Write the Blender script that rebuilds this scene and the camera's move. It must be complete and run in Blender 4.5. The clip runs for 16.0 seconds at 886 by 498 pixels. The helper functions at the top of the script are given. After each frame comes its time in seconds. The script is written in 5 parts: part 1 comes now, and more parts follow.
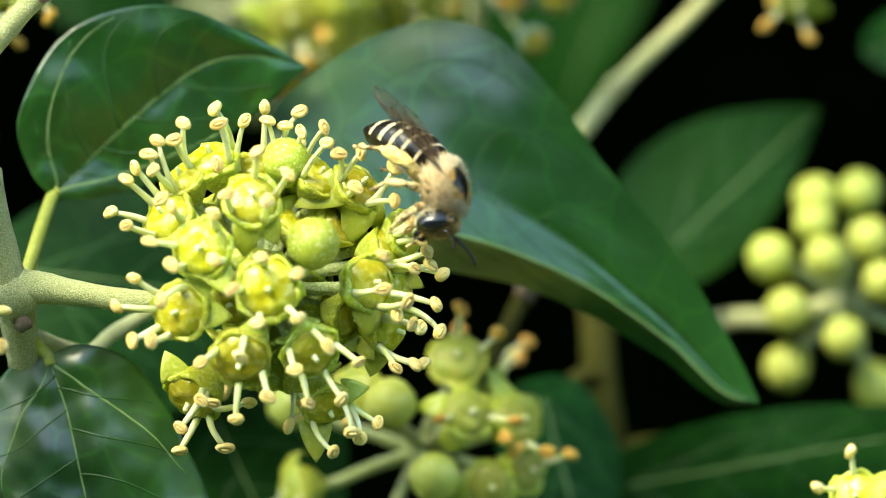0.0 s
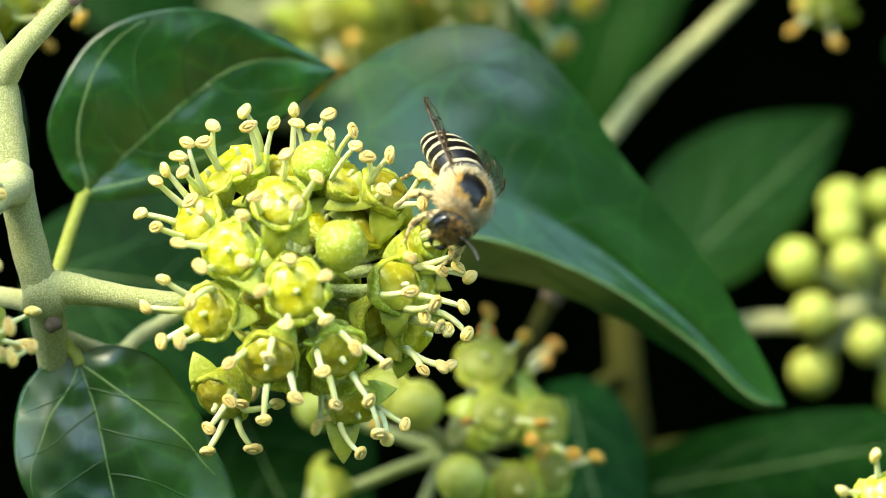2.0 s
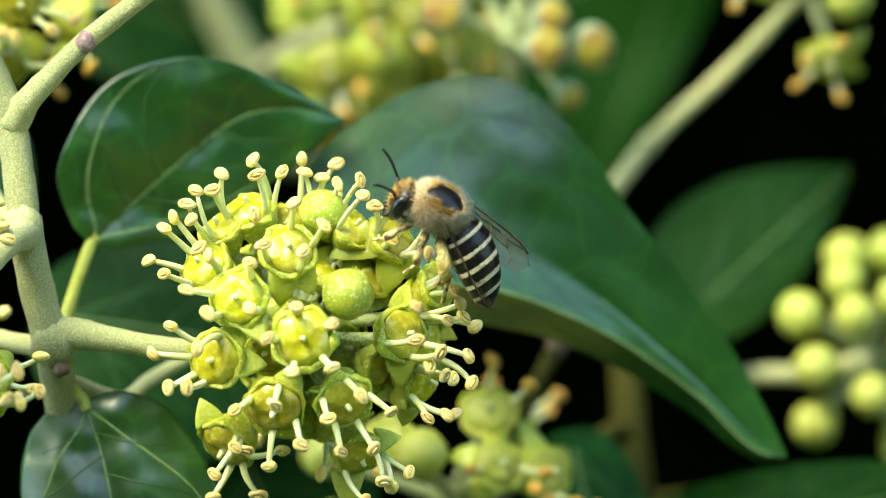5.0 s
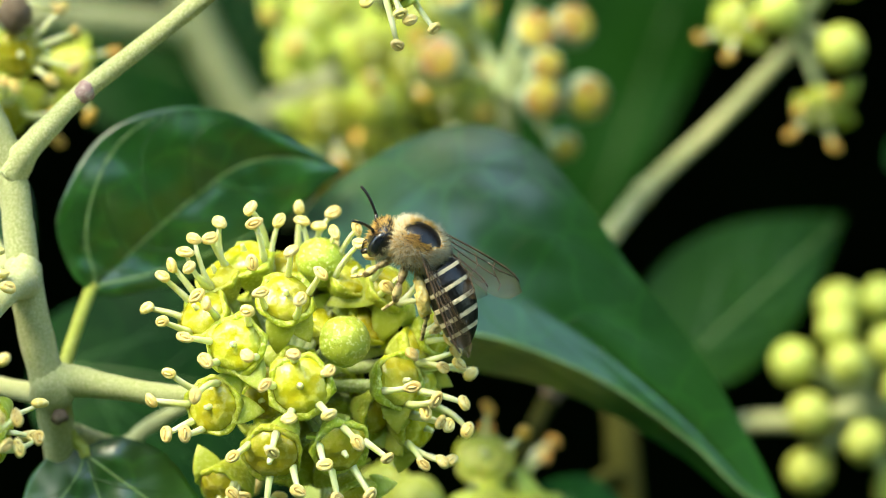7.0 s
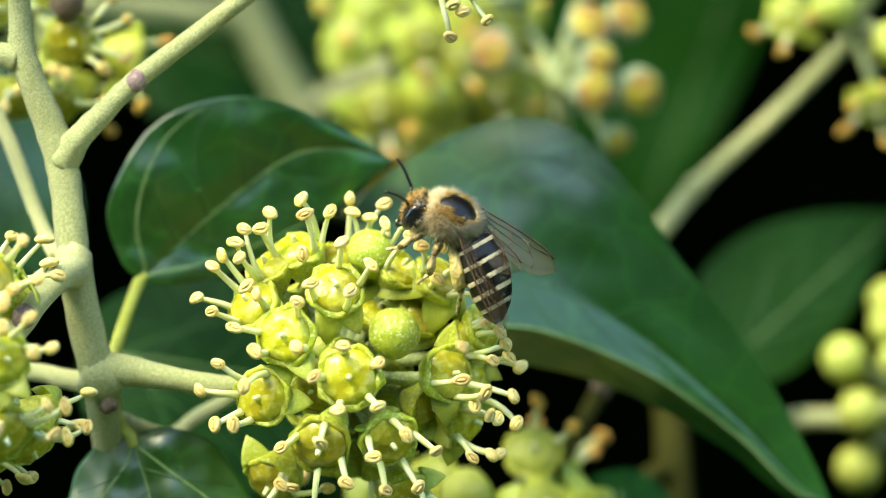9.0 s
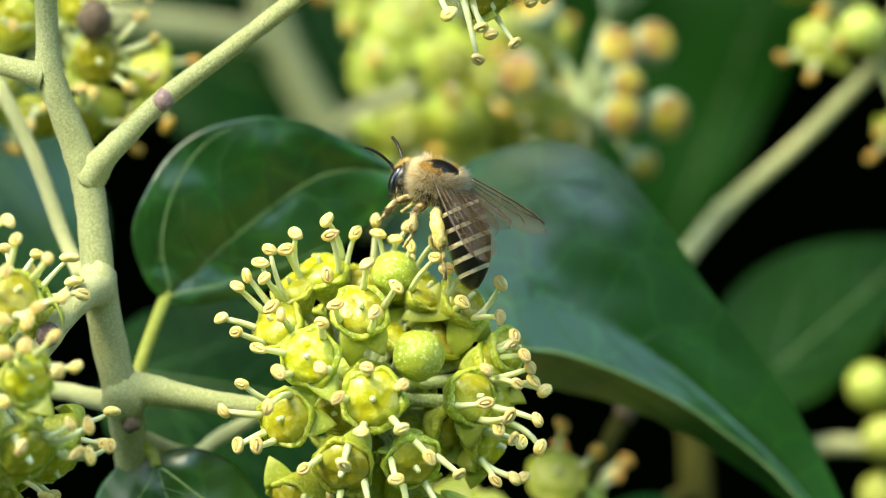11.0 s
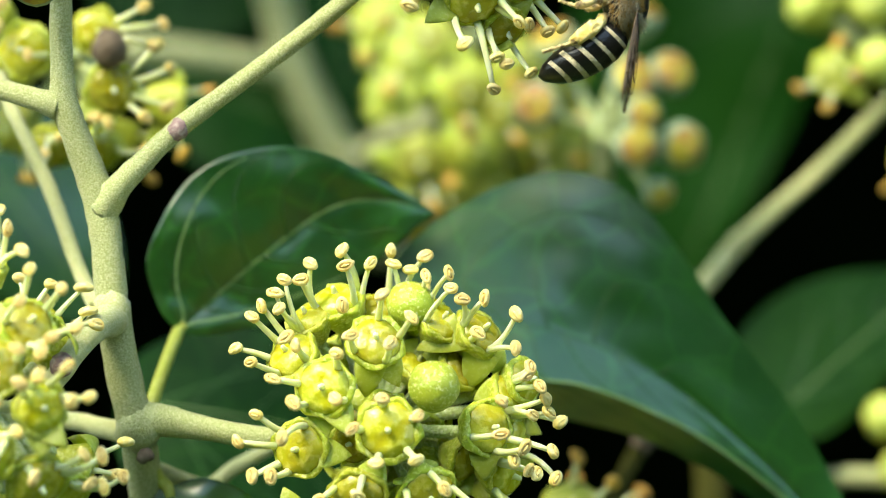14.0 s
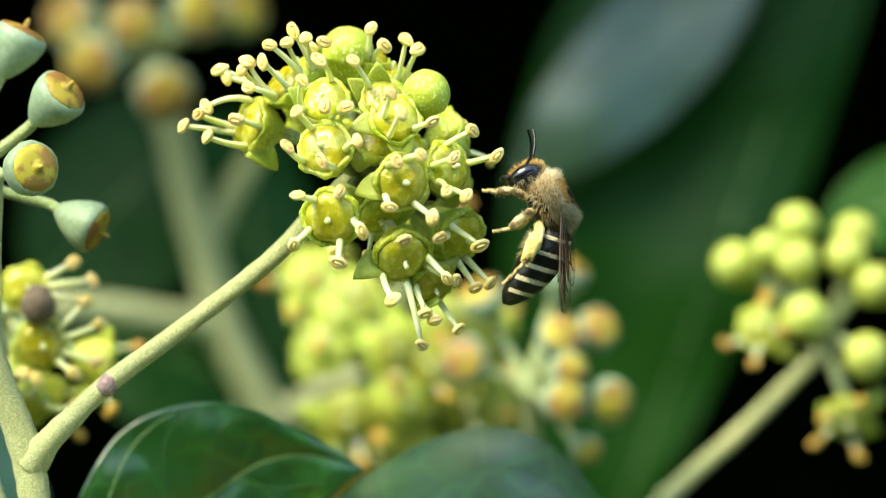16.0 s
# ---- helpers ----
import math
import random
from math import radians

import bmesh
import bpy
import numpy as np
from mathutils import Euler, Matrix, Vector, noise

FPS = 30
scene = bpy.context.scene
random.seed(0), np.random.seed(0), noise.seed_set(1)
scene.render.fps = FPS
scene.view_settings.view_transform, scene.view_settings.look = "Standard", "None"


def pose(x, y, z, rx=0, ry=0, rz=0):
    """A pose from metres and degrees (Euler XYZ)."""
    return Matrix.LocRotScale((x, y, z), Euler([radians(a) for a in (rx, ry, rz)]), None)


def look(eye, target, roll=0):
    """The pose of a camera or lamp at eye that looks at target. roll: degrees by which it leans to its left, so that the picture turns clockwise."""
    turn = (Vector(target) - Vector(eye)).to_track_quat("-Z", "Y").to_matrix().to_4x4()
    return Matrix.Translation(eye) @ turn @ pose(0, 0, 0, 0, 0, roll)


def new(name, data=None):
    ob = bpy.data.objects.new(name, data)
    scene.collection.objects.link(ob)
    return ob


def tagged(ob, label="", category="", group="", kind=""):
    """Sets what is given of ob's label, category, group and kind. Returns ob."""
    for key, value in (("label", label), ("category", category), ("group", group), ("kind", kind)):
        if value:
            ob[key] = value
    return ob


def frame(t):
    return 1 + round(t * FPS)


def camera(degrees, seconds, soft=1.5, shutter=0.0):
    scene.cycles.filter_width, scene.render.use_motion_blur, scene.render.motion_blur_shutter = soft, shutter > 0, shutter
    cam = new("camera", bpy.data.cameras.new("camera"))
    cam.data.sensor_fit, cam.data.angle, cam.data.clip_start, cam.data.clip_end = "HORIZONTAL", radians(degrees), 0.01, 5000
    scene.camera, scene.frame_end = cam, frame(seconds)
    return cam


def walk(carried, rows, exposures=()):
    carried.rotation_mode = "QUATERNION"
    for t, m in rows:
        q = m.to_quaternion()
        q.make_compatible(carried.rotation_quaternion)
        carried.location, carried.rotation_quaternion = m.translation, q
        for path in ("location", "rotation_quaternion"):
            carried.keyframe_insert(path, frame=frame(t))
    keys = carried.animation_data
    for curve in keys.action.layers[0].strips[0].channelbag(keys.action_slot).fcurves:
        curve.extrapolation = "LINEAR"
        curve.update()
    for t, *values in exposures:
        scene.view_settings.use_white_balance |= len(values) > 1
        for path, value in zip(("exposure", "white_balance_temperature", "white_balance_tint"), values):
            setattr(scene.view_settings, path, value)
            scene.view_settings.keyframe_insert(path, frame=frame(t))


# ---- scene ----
# All sizes in mm; the main flower head lies in the plane y = 0, 1.2 m above the ground.
MM = 0.001
GROUND = 1.2
DIST = 373.0            # from the eye to the plane of the main flower head
EYE_U, EYE_V = 5.0, 5.0

cam = camera(12.0, 16.0, 0.85, 0.5)
cam.data.dof.use_dof = True
cam.data.dof.focus_distance = (DIST - 4.0) * MM
cam.data.dof.aperture_fstop = 16.0


def world(u, y, v):
    return Vector((u * MM, y * MM, GROUND + v * MM))


def spot(u, v, d):
    """The place d mm behind the main plane, on the way from the eye through (u, v) of that plane."""
    k = (DIST + d) / DIST
    return world(EYE_U + (u - EYE_U) * k, d, EYE_V + (v - EYE_V) * k)


# seconds, aim across and up in mm, distance factor, roll
AIMS = [
    (0.0, 12.601, -12.797, 0.9846, -1.90),
    (0.5, 11.465, -12.254, 0.9842, -1.89),
    (1.0, 11.909, -11.805, 0.9842, -1.75),
    (1.5, 9.481, -11.693, 0.9884, -1.63),
    (2.0, 10.191, -12.470, 0.9899, -1.65),
    (2.5, 9.814, -11.195, 0.9885, -1.31),
    (3.0, 10.615, -12.112, 0.9903, -1.15),
    (3.5, 11.263, -13.470, 0.9940, -1.20),
    (4.0, 8.973, -11.291, 0.9967, -1.01),
    (4.2, 8.962, -10.290, 0.9951, -1.14),
    (6.3, 10.866, -5.744, 1.0042, -1.00),
    (6.5, 10.375, -5.049, 1.0051, -1.03),
    (7.0, 10.231, -3.851, 1.0061, -1.11),
    (7.5, 10.797, -3.809, 1.0065, -0.93),
    (8.0, 9.532, -3.169, 1.0052, -0.86),
    (8.5, 8.357, -3.498, 1.0024, -0.59),
    (9.0, 5.701, -4.453, 1.0031, -0.56),
    (9.2, 4.901, -4.836, 1.0046, -0.44),
    (11.3, 3.210, -1.400, 1.0010, 0.08),
    (11.5, 2.774, -0.665, 1.0008, 0.12),
    (12.0, 0.531, -0.131, 1.0015, 0.11),
    (12.5, 0.000, -0.000, 1.0000, -0.00),
    (13.0, 1.244, 0.765, 1.0007, 0.01),
    (13.5, 1.986, 0.720, 0.9997, 0.06),
    (14.0, 2.088, 0.243, 0.9975, 0.13),
    (14.4, 1.860, 0.860, 0.9958, 0.12),
    (14.5, 2.432, 2.726, 0.9952, 0.11),
    (14.6, 3.350, 6.800, 0.9980, -0.00),
    (14.7, 4.348, 8.840, 0.9988, 0.27),
    (15.0, 7.619, 14.557, 0.9995, -0.11),
    (15.5, 8.331, 19.636, 1.0018, -0.07),
    (16.0, 8.411, 22.886, 1.0006, 0.07),
]
walk(cam, [(t, look(world(EYE_U, -DIST * s, EYE_V), world(u, 0, v), roll)) for t, u, v, s, roll in AIMS], [(0.0, 2.70, 7600.0, -4.5), (9.0, 2.60, 7600.0, -4.5), (12.5, 2.48, 7600.0, -4.5), (16.0, 2.66, 7600.0, -4.5)])

# ---- light ----
sky_world = bpy.data.worlds.new("sky")
scene.world = sky_world
sky_world.use_nodes = True
wn = sky_world.node_tree.nodes
sky_node = wn.new("ShaderNodeTexSky")
sky_node.sky_type = "NISHITA"
sky_node.sun_disc = False
SUN_EL, SUN_AZ = 50.0, 222.0   # degrees; azimuth clockwise from +y
sky_node.sun_elevation = radians(SUN_EL)
sky_node.sun_rotation = radians(SUN_AZ)
sky_node.ozone_density = 2.5
sky_world.node_tree.links.new(sky_node.outputs[0], wn["Background"].inputs[0])
wn["Background"].inputs[1].default_value = 0.115
sun_data = bpy.data.lights.new("sun", "SUN")
sun_data.energy, sun_data.angle, sun_data.color = 0.85, radians(24.0), (1.0, 0.93, 0.74)
sun = new("sun", sun_data)
sun_way = Vector((math.sin(radians(SUN_AZ)) * math.cos(radians(SUN_EL)), math.cos(radians(SUN_AZ)) * math.cos(radians(SUN_EL)), math.sin(radians(SUN_EL))))
sun.matrix_world = look(Vector((0, 0, GROUND)) + sun_way * 3, Vector((0, 0, GROUND)))


# ---- materials ----
def material(name, colour, rough=0.5, spots=None, spot_scale=1500.0, spot_amount=0.5, spot_edge=(0.45, 0.65), bump=0.0, bump_scale=2500.0,
             random_tone=0.0, coat=0.0, alpha=1.0, sheen=0.0, large=None, large_scale=150.0, translucent=0.0, spec=0.5, flesh=0.0, network=None, coat_rough=0.2, strand=0.0):
    """A surface with fine spots, a larger drift of colour, relief and a tone that varies from piece to piece. Scales are per metre."""
    m = bpy.data.materials.new(name)
    m.use_nodes = True
    nt, b = m.node_tree, m.node_tree.nodes["Principled BSDF"]
    co = nt.nodes.new("ShaderNodeTexCoord").outputs["Object"]

    def noise_tex(scale, detail=4.0):
        n = nt.nodes.new("ShaderNodeTexNoise")
        n.inputs["Scale"].default_value, n.inputs["Detail"].default_value = scale, detail
        nt.links.new(co, n.inputs["Vector"])
        return n.outputs["Fac"]

    def ramp(fac, lo, hi):
        r = nt.nodes.new("ShaderNodeMapRange")
        r.inputs["From Min"].default_value, r.inputs["From Max"].default_value = lo, hi
        nt.links.new(fac, r.inputs["Value"])
        return r.outputs["Result"]

    def mix(fac, a, c, amount=1.0, mode="MIX"):
        x = nt.nodes.new("ShaderNodeMix")
        x.data_type, x.blend_type = "RGBA", mode
        if fac is None:
            x.inputs["Factor"].default_value = amount
        elif amount != 1.0:
            k = nt.nodes.new("ShaderNodeMath")
            k.operation = "MULTIPLY"
            k.inputs[1].default_value = amount
            nt.links.new(fac, k.inputs[0])
            nt.links.new(k.outputs[0], x.inputs["Factor"])
        else:
            nt.links.new(fac, x.inputs["Factor"])
        for sock, val in ((x.inputs["A"], a), (x.inputs["B"], c)):
            if isinstance(val, tuple):
                sock.default_value = (*val, 1.0)
            else:
                nt.links.new(val, sock)
        return x.outputs["Result"]

    colour_out = mix(None, colour, colour, 0.0)
    if large is not None:
        colour_out = mix(ramp(noise_tex(large_scale, 3.0), 0.35, 0.65), colour_out, large)
    cells = None
    if network is not None:
        for scale, amount in ((170.0, 0.5), (620.0, 0.2)):
            warp = nt.nodes.new("ShaderNodeMix")
            warp.data_type = "VECTOR"
            warp.inputs["Factor"].default_value = 0.0022
            wob = nt.nodes.new("ShaderNodeTexNoise")
            wob.inputs["Scale"].default_value = scale * 1.3
            nt.links.new(co, wob.inputs["Vector"])
            nt.links.new(co, warp.inputs["A"])
            nt.links.new(wob.outputs["Color"], warp.inputs["B"])
            vor = nt.nodes.new("ShaderNodeTexVoronoi")
            vor.feature = "DISTANCE_TO_EDGE"
            vor.inputs["Scale"].default_value = scale
            nt.links.new(warp.outputs["Result"], vor.inputs["Vector"])
            colour_out = mix(ramp(vor.outputs["Distance"], 0.06, 0.0), colour_out, network, amount)
            cells = cells or vor.outputs["Distance"]
    if spots is not None:
        colour_out = mix(ramp(noise_tex(spot_scale, 2.0), *spot_edge), colour_out, spots, spot_amount)
    if strand:
        geo = nt.nodes.new("ShaderNodeNewGeometry")
        tone = nt.nodes.new("ShaderNodeHueSaturation")
        sr = nt.nodes.new("ShaderNodeMapRange")
        sr.inputs["To Min"].default_value, sr.inputs["To Max"].default_value = 1 - strand, 1 + strand * 0.5
        nt.links.new(geo.outputs["Random Per Island"], sr.inputs["Value"])
        nt.links.new(sr.outputs["Result"], tone.inputs["Value"])
        nt.links.new(colour_out, tone.inputs["Color"])
        colour_out = tone.outputs["Color"]
    if random_tone:
        info = nt.nodes.new("ShaderNodeObjectInfo")
        hsv = nt.nodes.new("ShaderNodeHueSaturation")
        nt.links.new(colour_out, hsv.inputs["Color"])
        r = nt.nodes.new("ShaderNodeMapRange")
        r.inputs["To Min"].default_value, r.inputs["To Max"].default_value = 1 - random_tone, 1 + random_tone
        nt.links.new(info.outputs["Random"], r.inputs["Value"])
        nt.links.new(r.outputs["Result"], hsv.inputs["Value"])
        h = nt.nodes.new("ShaderNodeMapRange")
        h.inputs["To Min"].default_value, h.inputs["To Max"].default_value = 0.5 - random_tone * 0.06, 0.5 + random_tone * 0.06
        nt.links.new(info.outputs["Random"], h.inputs["Value"])
        nt.links.new(h.outputs["Result"], hsv.inputs["Hue"])
        colour_out = hsv.outputs["Color"]
    nt.links.new(colour_out, b.inputs["Base Color"])
    b.inputs["Roughness"].default_value = rough
    b.inputs["Specular IOR Level"].default_value = spec
    b.inputs["Coat Weight"].default_value = coat
    b.inputs["Coat Roughness"].default_value = coat_rough
    b.inputs["Sheen Weight"].default_value = sheen
    b.inputs["Alpha"].default_value = alpha
    b.inputs["Subsurface Weight"].default_value = flesh
    b.inputs["Subsurface Radius"].default_value = (1.0, 1.0, 0.35)
    b.inputs["Subsurface Scale"].default_value = 0.0011
    if bump:
        bn = nt.nodes.new("ShaderNodeBump")
        bn.inputs["Strength"].default_value, bn.inputs["Distance"].default_value = bump, 0.0002
        height = noise_tex(bump_scale)
        if cells is not None:
            add = nt.nodes.new("ShaderNodeMath")
            add.operation = "MULTIPLY_ADD"
            add.inputs[1].default_value = 0.45
            nt.links.new(ramp(cells, 0.0, 0.3), add.inputs[0])
            nt.links.new(height, add.inputs[2])
            height = add.outputs[0]
        nt.links.new(height, bn.inputs["Height"])
        nt.links.new(bn.outputs["Normal"], b.inputs["Normal"])
    if translucent:
        tr = nt.nodes.new("ShaderNodeBsdfTranslucent")
        ms = nt.nodes.new("ShaderNodeMixShader")
        ms.inputs[0].default_value = translucent
        nt.links.new(colour_out, tr.inputs["Color"])
        nt.links.new(b.outputs[0], ms.inputs[1])
        nt.links.new(tr.outputs[0], ms.inputs[2])
        nt.links.new(ms.outputs[0], nt.nodes["Material Output"].inputs["Surface"])
    return m


CUP = material("flower_green", (0.53, 0.55, 0.055), 0.32, (0.76, 0.77, 0.25), 3000, 0.7, (0.5, 0.64), 1.0, 2600, 0.15, large=(0.37, 0.45, 0.03), large_scale=400, flesh=0.45)
DISC = material("nectar_disc", (0.48, 0.42, 0.018), 0.24, (0.66, 0.62, 0.12), 1300, 0.7, (0.5, 0.64), 1.0, 1300, 0.2, coat=0.3, large=(0.44, 0.46, 0.03), large_scale=420, flesh=0.4)
PETAL = material("petal_green", (0.49, 0.58, 0.08), 0.36, (0.68, 0.73, 0.26), 2600, 0.6, (0.5, 0.7), 0.5, 1500, 0.15, translucent=0.2, flesh=0.3)
FILAMENT = material("filament_cream", (0.80, 0.82, 0.50), 0.45, bump=0.2, random_tone=0.1, flesh=0.5, large=(0.70, 0.76, 0.34), large_scale=500)
ANTHER = material("anther_cream", (0.88, 0.65, 0.20), 0.55, (0.93, 0.80, 0.40), 1800, 0.7, (0.45, 0.62), 0.5, 3000, 0.12)
ANTHEROLD = material("anther_orange", (0.62, 0.33, 0.05), 0.6, (0.72, 0.48, 0.14), 1500, 0.6, bump=0.4, random_tone=0.15)
SLIT = material("anther_slit", (0.46, 0.21, 0.05), 0.7, (0.62, 0.34, 0.10), 2500, 0.5)
BUDSKIN = material("bud_green", (0.40, 0.50, 0.05), 0.40, (0.74, 0.78, 0.32), 3400, 0.9, (0.56, 0.63), 0.9, 2600, 0.12, large=(0.48, 0.55, 0.06), large_scale=500, flesh=0.4)
BUDPALE = material("bud_yellow_green", (0.48, 0.53, 0.085), 0.42, (0.62, 0.68, 0.25), 2400, 0.6, (0.5, 0.66), 0.4, 2200, 0.1, translucent=0.1)
PEDICEL = material("pedicel_green", (0.33, 0.41, 0.13), 0.65, (0.55, 0.58, 0.36), 3800, 0.75, (0.46, 0.62), 1.0, 4200, 0.12, sheen=0.3)
STEM = material("stem_green", (0.34, 0.375, 0.115), 0.6, (0.62, 0.62, 0.34), 7500, 0.85, (0.42, 0.62), 1.0, 6500, 0.05, large=(0.36, 0.40, 0.14), large_scale=120, sheen=0.2)
PETIOLE = material("petiole_yellow", (0.40, 0.43, 0.07), 0.5, (0.50, 0.52, 0.14), 1500, 0.6, bump=0.4)
STEMPALE = material("stem_pale", (0.52, 0.52, 0.20), 0.6, (0.68, 0.66, 0.40), 7500, 0.7, (0.42, 0.64), 0.9, 6500, 0.05, large=(0.33, 0.38, 0.13), large_scale=120, sheen=0.3)
NODE = material("node_bud", (0.27, 0.17, 0.17), 0.7, (0.5, 0.42, 0.36), 2000, 0.6, bump=0.8)
FRUIT = material("fruit_skin", (0.25, 0.33, 0.20), 0.5, (0.36, 0.46, 0.34), 1800, 0.5, (0.45, 0.68), 0.4, 1500, 0.15)
# Disc of older flowers, dulled further to hold the bush's shade.
DISC_OLD_SHADE = material("disc_old_shade", (0.34, 0.36, 0.04), 0.45, (0.44, 0.40, 0.10), 1400, 0.6, (0.5, 0.68), 0.6, 1200, 0.2, large=(0.30, 0.36, 0.05), large_scale=400, flesh=0.3)
FRUITTOP = material("fruit_cap", (0.44, 0.33, 0.03), 0.55, (0.27, 0.11, 0.03), 700, 0.85, (0.44, 0.58), 0.6, 1200, 0.2, large=(0.42, 0.34, 0.05), large_scale=400)
BROWN = material("withered_bud", (0.13, 0.09, 0.06), 0.8, (0.22, 0.17, 0.12), 1500, 0.6, bump=0.9, bump_scale=1200)
LEAF = material("leaf_green", (0.0075, 0.047, 0.005), 0.32, (0.015, 0.072, 0.009), 900, 0.6, (0.45, 0.7), 0.28, 420, 0.15, large=(0.016, 0.078, 0.008), large_scale=90, spec=0.5, coat=0.85, coat_rough=0.3, network=(0.034, 0.14, 0.016))
# Leaf green darkened and its gloss cut, to hold the bush's shade.
LEAFFAR = material("leaf_darkened_for_shade", (0.005, 0.036, 0.004), 0.5, (0.012, 0.058, 0.008), 500, 0.5, (0.45, 0.7), 0.3, 400, 0.15, large=(0.005, 0.034, 0.005), large_scale=60, spec=0.12, network=(0.018, 0.08, 0.010))
LEAFLIGHT = material("leaf_mid_green", (0.009, 0.052, 0.004), 0.5, (0.020, 0.080, 0.009), 700, 0.5, (0.45, 0.7), 0.3, 500, 0.15, large=(0.015, 0.07, 0.006), large_scale=70, translucent=0.06, spec=0.15)
VEIN = material("leaf_vein", (0.17, 0.27, 0.10), 0.55, (0.22, 0.32, 0.14), 900, 0.5, spec=0.25)
VEINDIM = material("leaf_vein_dim", (0.022, 0.080, 0.012), 0.45, (0.03, 0.10, 0.018), 900, 0.5)
# Olive stem colour darkened further to hold the shade under the big leaf.
OLIVE_SHADE = material("stem_olive_shade", (0.042, 0.042, 0.008), 0.85, (0.065, 0.06, 0.014), 1500, 0.5, bump=0.5, spec=0.08)
CHITIN = material("chitin_black", (0.006, 0.005, 0.005), 0.3, (0.014, 0.010, 0.008), 1500, 0.5, bump=0.3, bump_scale=4000)
EYEMAT = material("eye_black", (0.008, 0.009, 0.014), 0.15, bump=0.1, bump_scale=8000, coat=0.5)
FUR = material("fur_tan", (0.80, 0.50, 0.13), 0.7, (0.86, 0.62, 0.24), 600, 0.7, (0.4, 0.65), large=(0.66, 0.38, 0.10), large_scale=420, translucent=0.3, strand=0.42)
FURPALE = material("fur_cream", (0.92, 0.80, 0.54), 0.7, (0.95, 0.88, 0.66), 900, 0.6, translucent=0.3, strand=0.4)
BAND = material("abdomen_band", (0.68, 0.57, 0.37), 0.75, (0.8, 0.68, 0.45), 2500, 0.6, bump=0.8, bump_scale=5000)
POLLEN = material("pollen_yellow", (0.86, 0.62, 0.17), 0.85, (0.93, 0.80, 0.42), 2200, 0.7, bump=1.0, bump_scale=3000)
LEGMAT = material("leg_dark", (0.16, 0.10, 0.04), 0.5, (0.80, 0.62, 0.28), 1300, 0.9, (0.40, 0.54), 0.6)
WINGMAT = material("wing_membrane", (0.075, 0.05, 0.022), 0.22, (0.12, 0.085, 0.045), 260, 0.7, alpha=0.42, bump=0.5, bump_scale=700, spec=0.5)
WINGVEIN = material("wing_vein", (0.05, 0.025, 0.012), 0.35, (0.16, 0.09, 0.04), 900, 0.6)
SOIL = material("soil", (0.022, 0.055, 0.012), 0.9, (0.04, 0.075, 0.02), 60, 0.6, bump=0.8, bump_scale=80, large=(0.03, 0.05, 0.015), large_scale=6)
# Near-black: the shade inside the hedge is put into this colour.
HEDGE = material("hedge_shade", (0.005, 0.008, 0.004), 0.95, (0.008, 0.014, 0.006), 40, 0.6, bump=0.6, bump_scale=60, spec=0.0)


# ---- building helpers ----
def mesh_of(name, bm, *mats):
    """A mesh in metres from a bmesh in mm."""
    for v in bm.verts:
        v.co *= MM
    me = bpy.data.meshes.new(name)
    bm.to_mesh(me)
    bm.free()
    me.polygons.foreach_set("use_smooth", [True] * len(me.polygons))
    for m in mats:
        me.materials.append(m)
    return me


def put(name, me, parent, m=None, label=""):
    """An object on that mesh under a thing, at a pose in its parent's space (metres)."""
    ob = new(name, me)
    ob.parent = parent
    if m is not None:
        ob.matrix_basis = m
    if label:
        ob["label"] = label
    return ob


def part(name, bm, mat, parent, label="", m=None):
    return put(name, mesh_of(name, bm, mat), parent, m, label)


def thing(name, place, label, category, group=""):
    ob = new(name)
    ob.empty_display_size = 0.005
    ob.matrix_basis = Matrix.Translation(place) if isinstance(place, Vector) else place
    return tagged(ob, label, category, group)


def move(x, y, z):
    return Matrix.Translation((x * MM, y * MM, z * MM))


def axes(fwd, up):
    """Rotation whose z runs along fwd and whose x lies towards up."""
    z = Vector(fwd).normalized()
    x = Vector(up)
    x = x - z * x.dot(z)
    if x.length < 1e-6:
        x = Vector((1, 0, 0)) - z * z.x
    x.normalize()
    y = z.cross(x)
    return Matrix((x, y, z)).transposed().to_4x4()


def tube(bm, pts, radii, sides=8, caps=True, wobble=0.0):
    """A round tapered tube along points (mm)."""
    pts = [Vector(p) for p in pts]
    rings, ref = [], None
    for i, p in enumerate(pts):
        d = (pts[min(i + 1, len(pts) - 1)] - pts[max(i - 1, 0)]).normalized()
        if ref is None:
            ref = d.orthogonal().normalized()
        ref = (ref - d * ref.dot(d)).normalized()
        side = d.cross(ref)
        r = radii[i] if isinstance(radii, (list, tuple)) else radii
        ring = []
        for k in range(sides):
            a = 2 * math.pi * k / sides
            rr = r * (1 + wobble * noise.noise((p * 0.9 + ref * math.cos(a) * 2 + side * math.sin(a) * 2)))
            ring.append(bm.verts.new(p + (ref * math.cos(a) + side * math.sin(a)) * rr))
        rings.append(ring)
    for a, b in zip(rings, rings[1:]):
        for k in range(sides):
            bm.faces.new((a[k], a[(k + 1) % sides], b[(k + 1) % sides], b[k]))
    if caps:
        bm.faces.new(rings[0][::-1])
        bm.faces.new(rings[-1])
    return bm


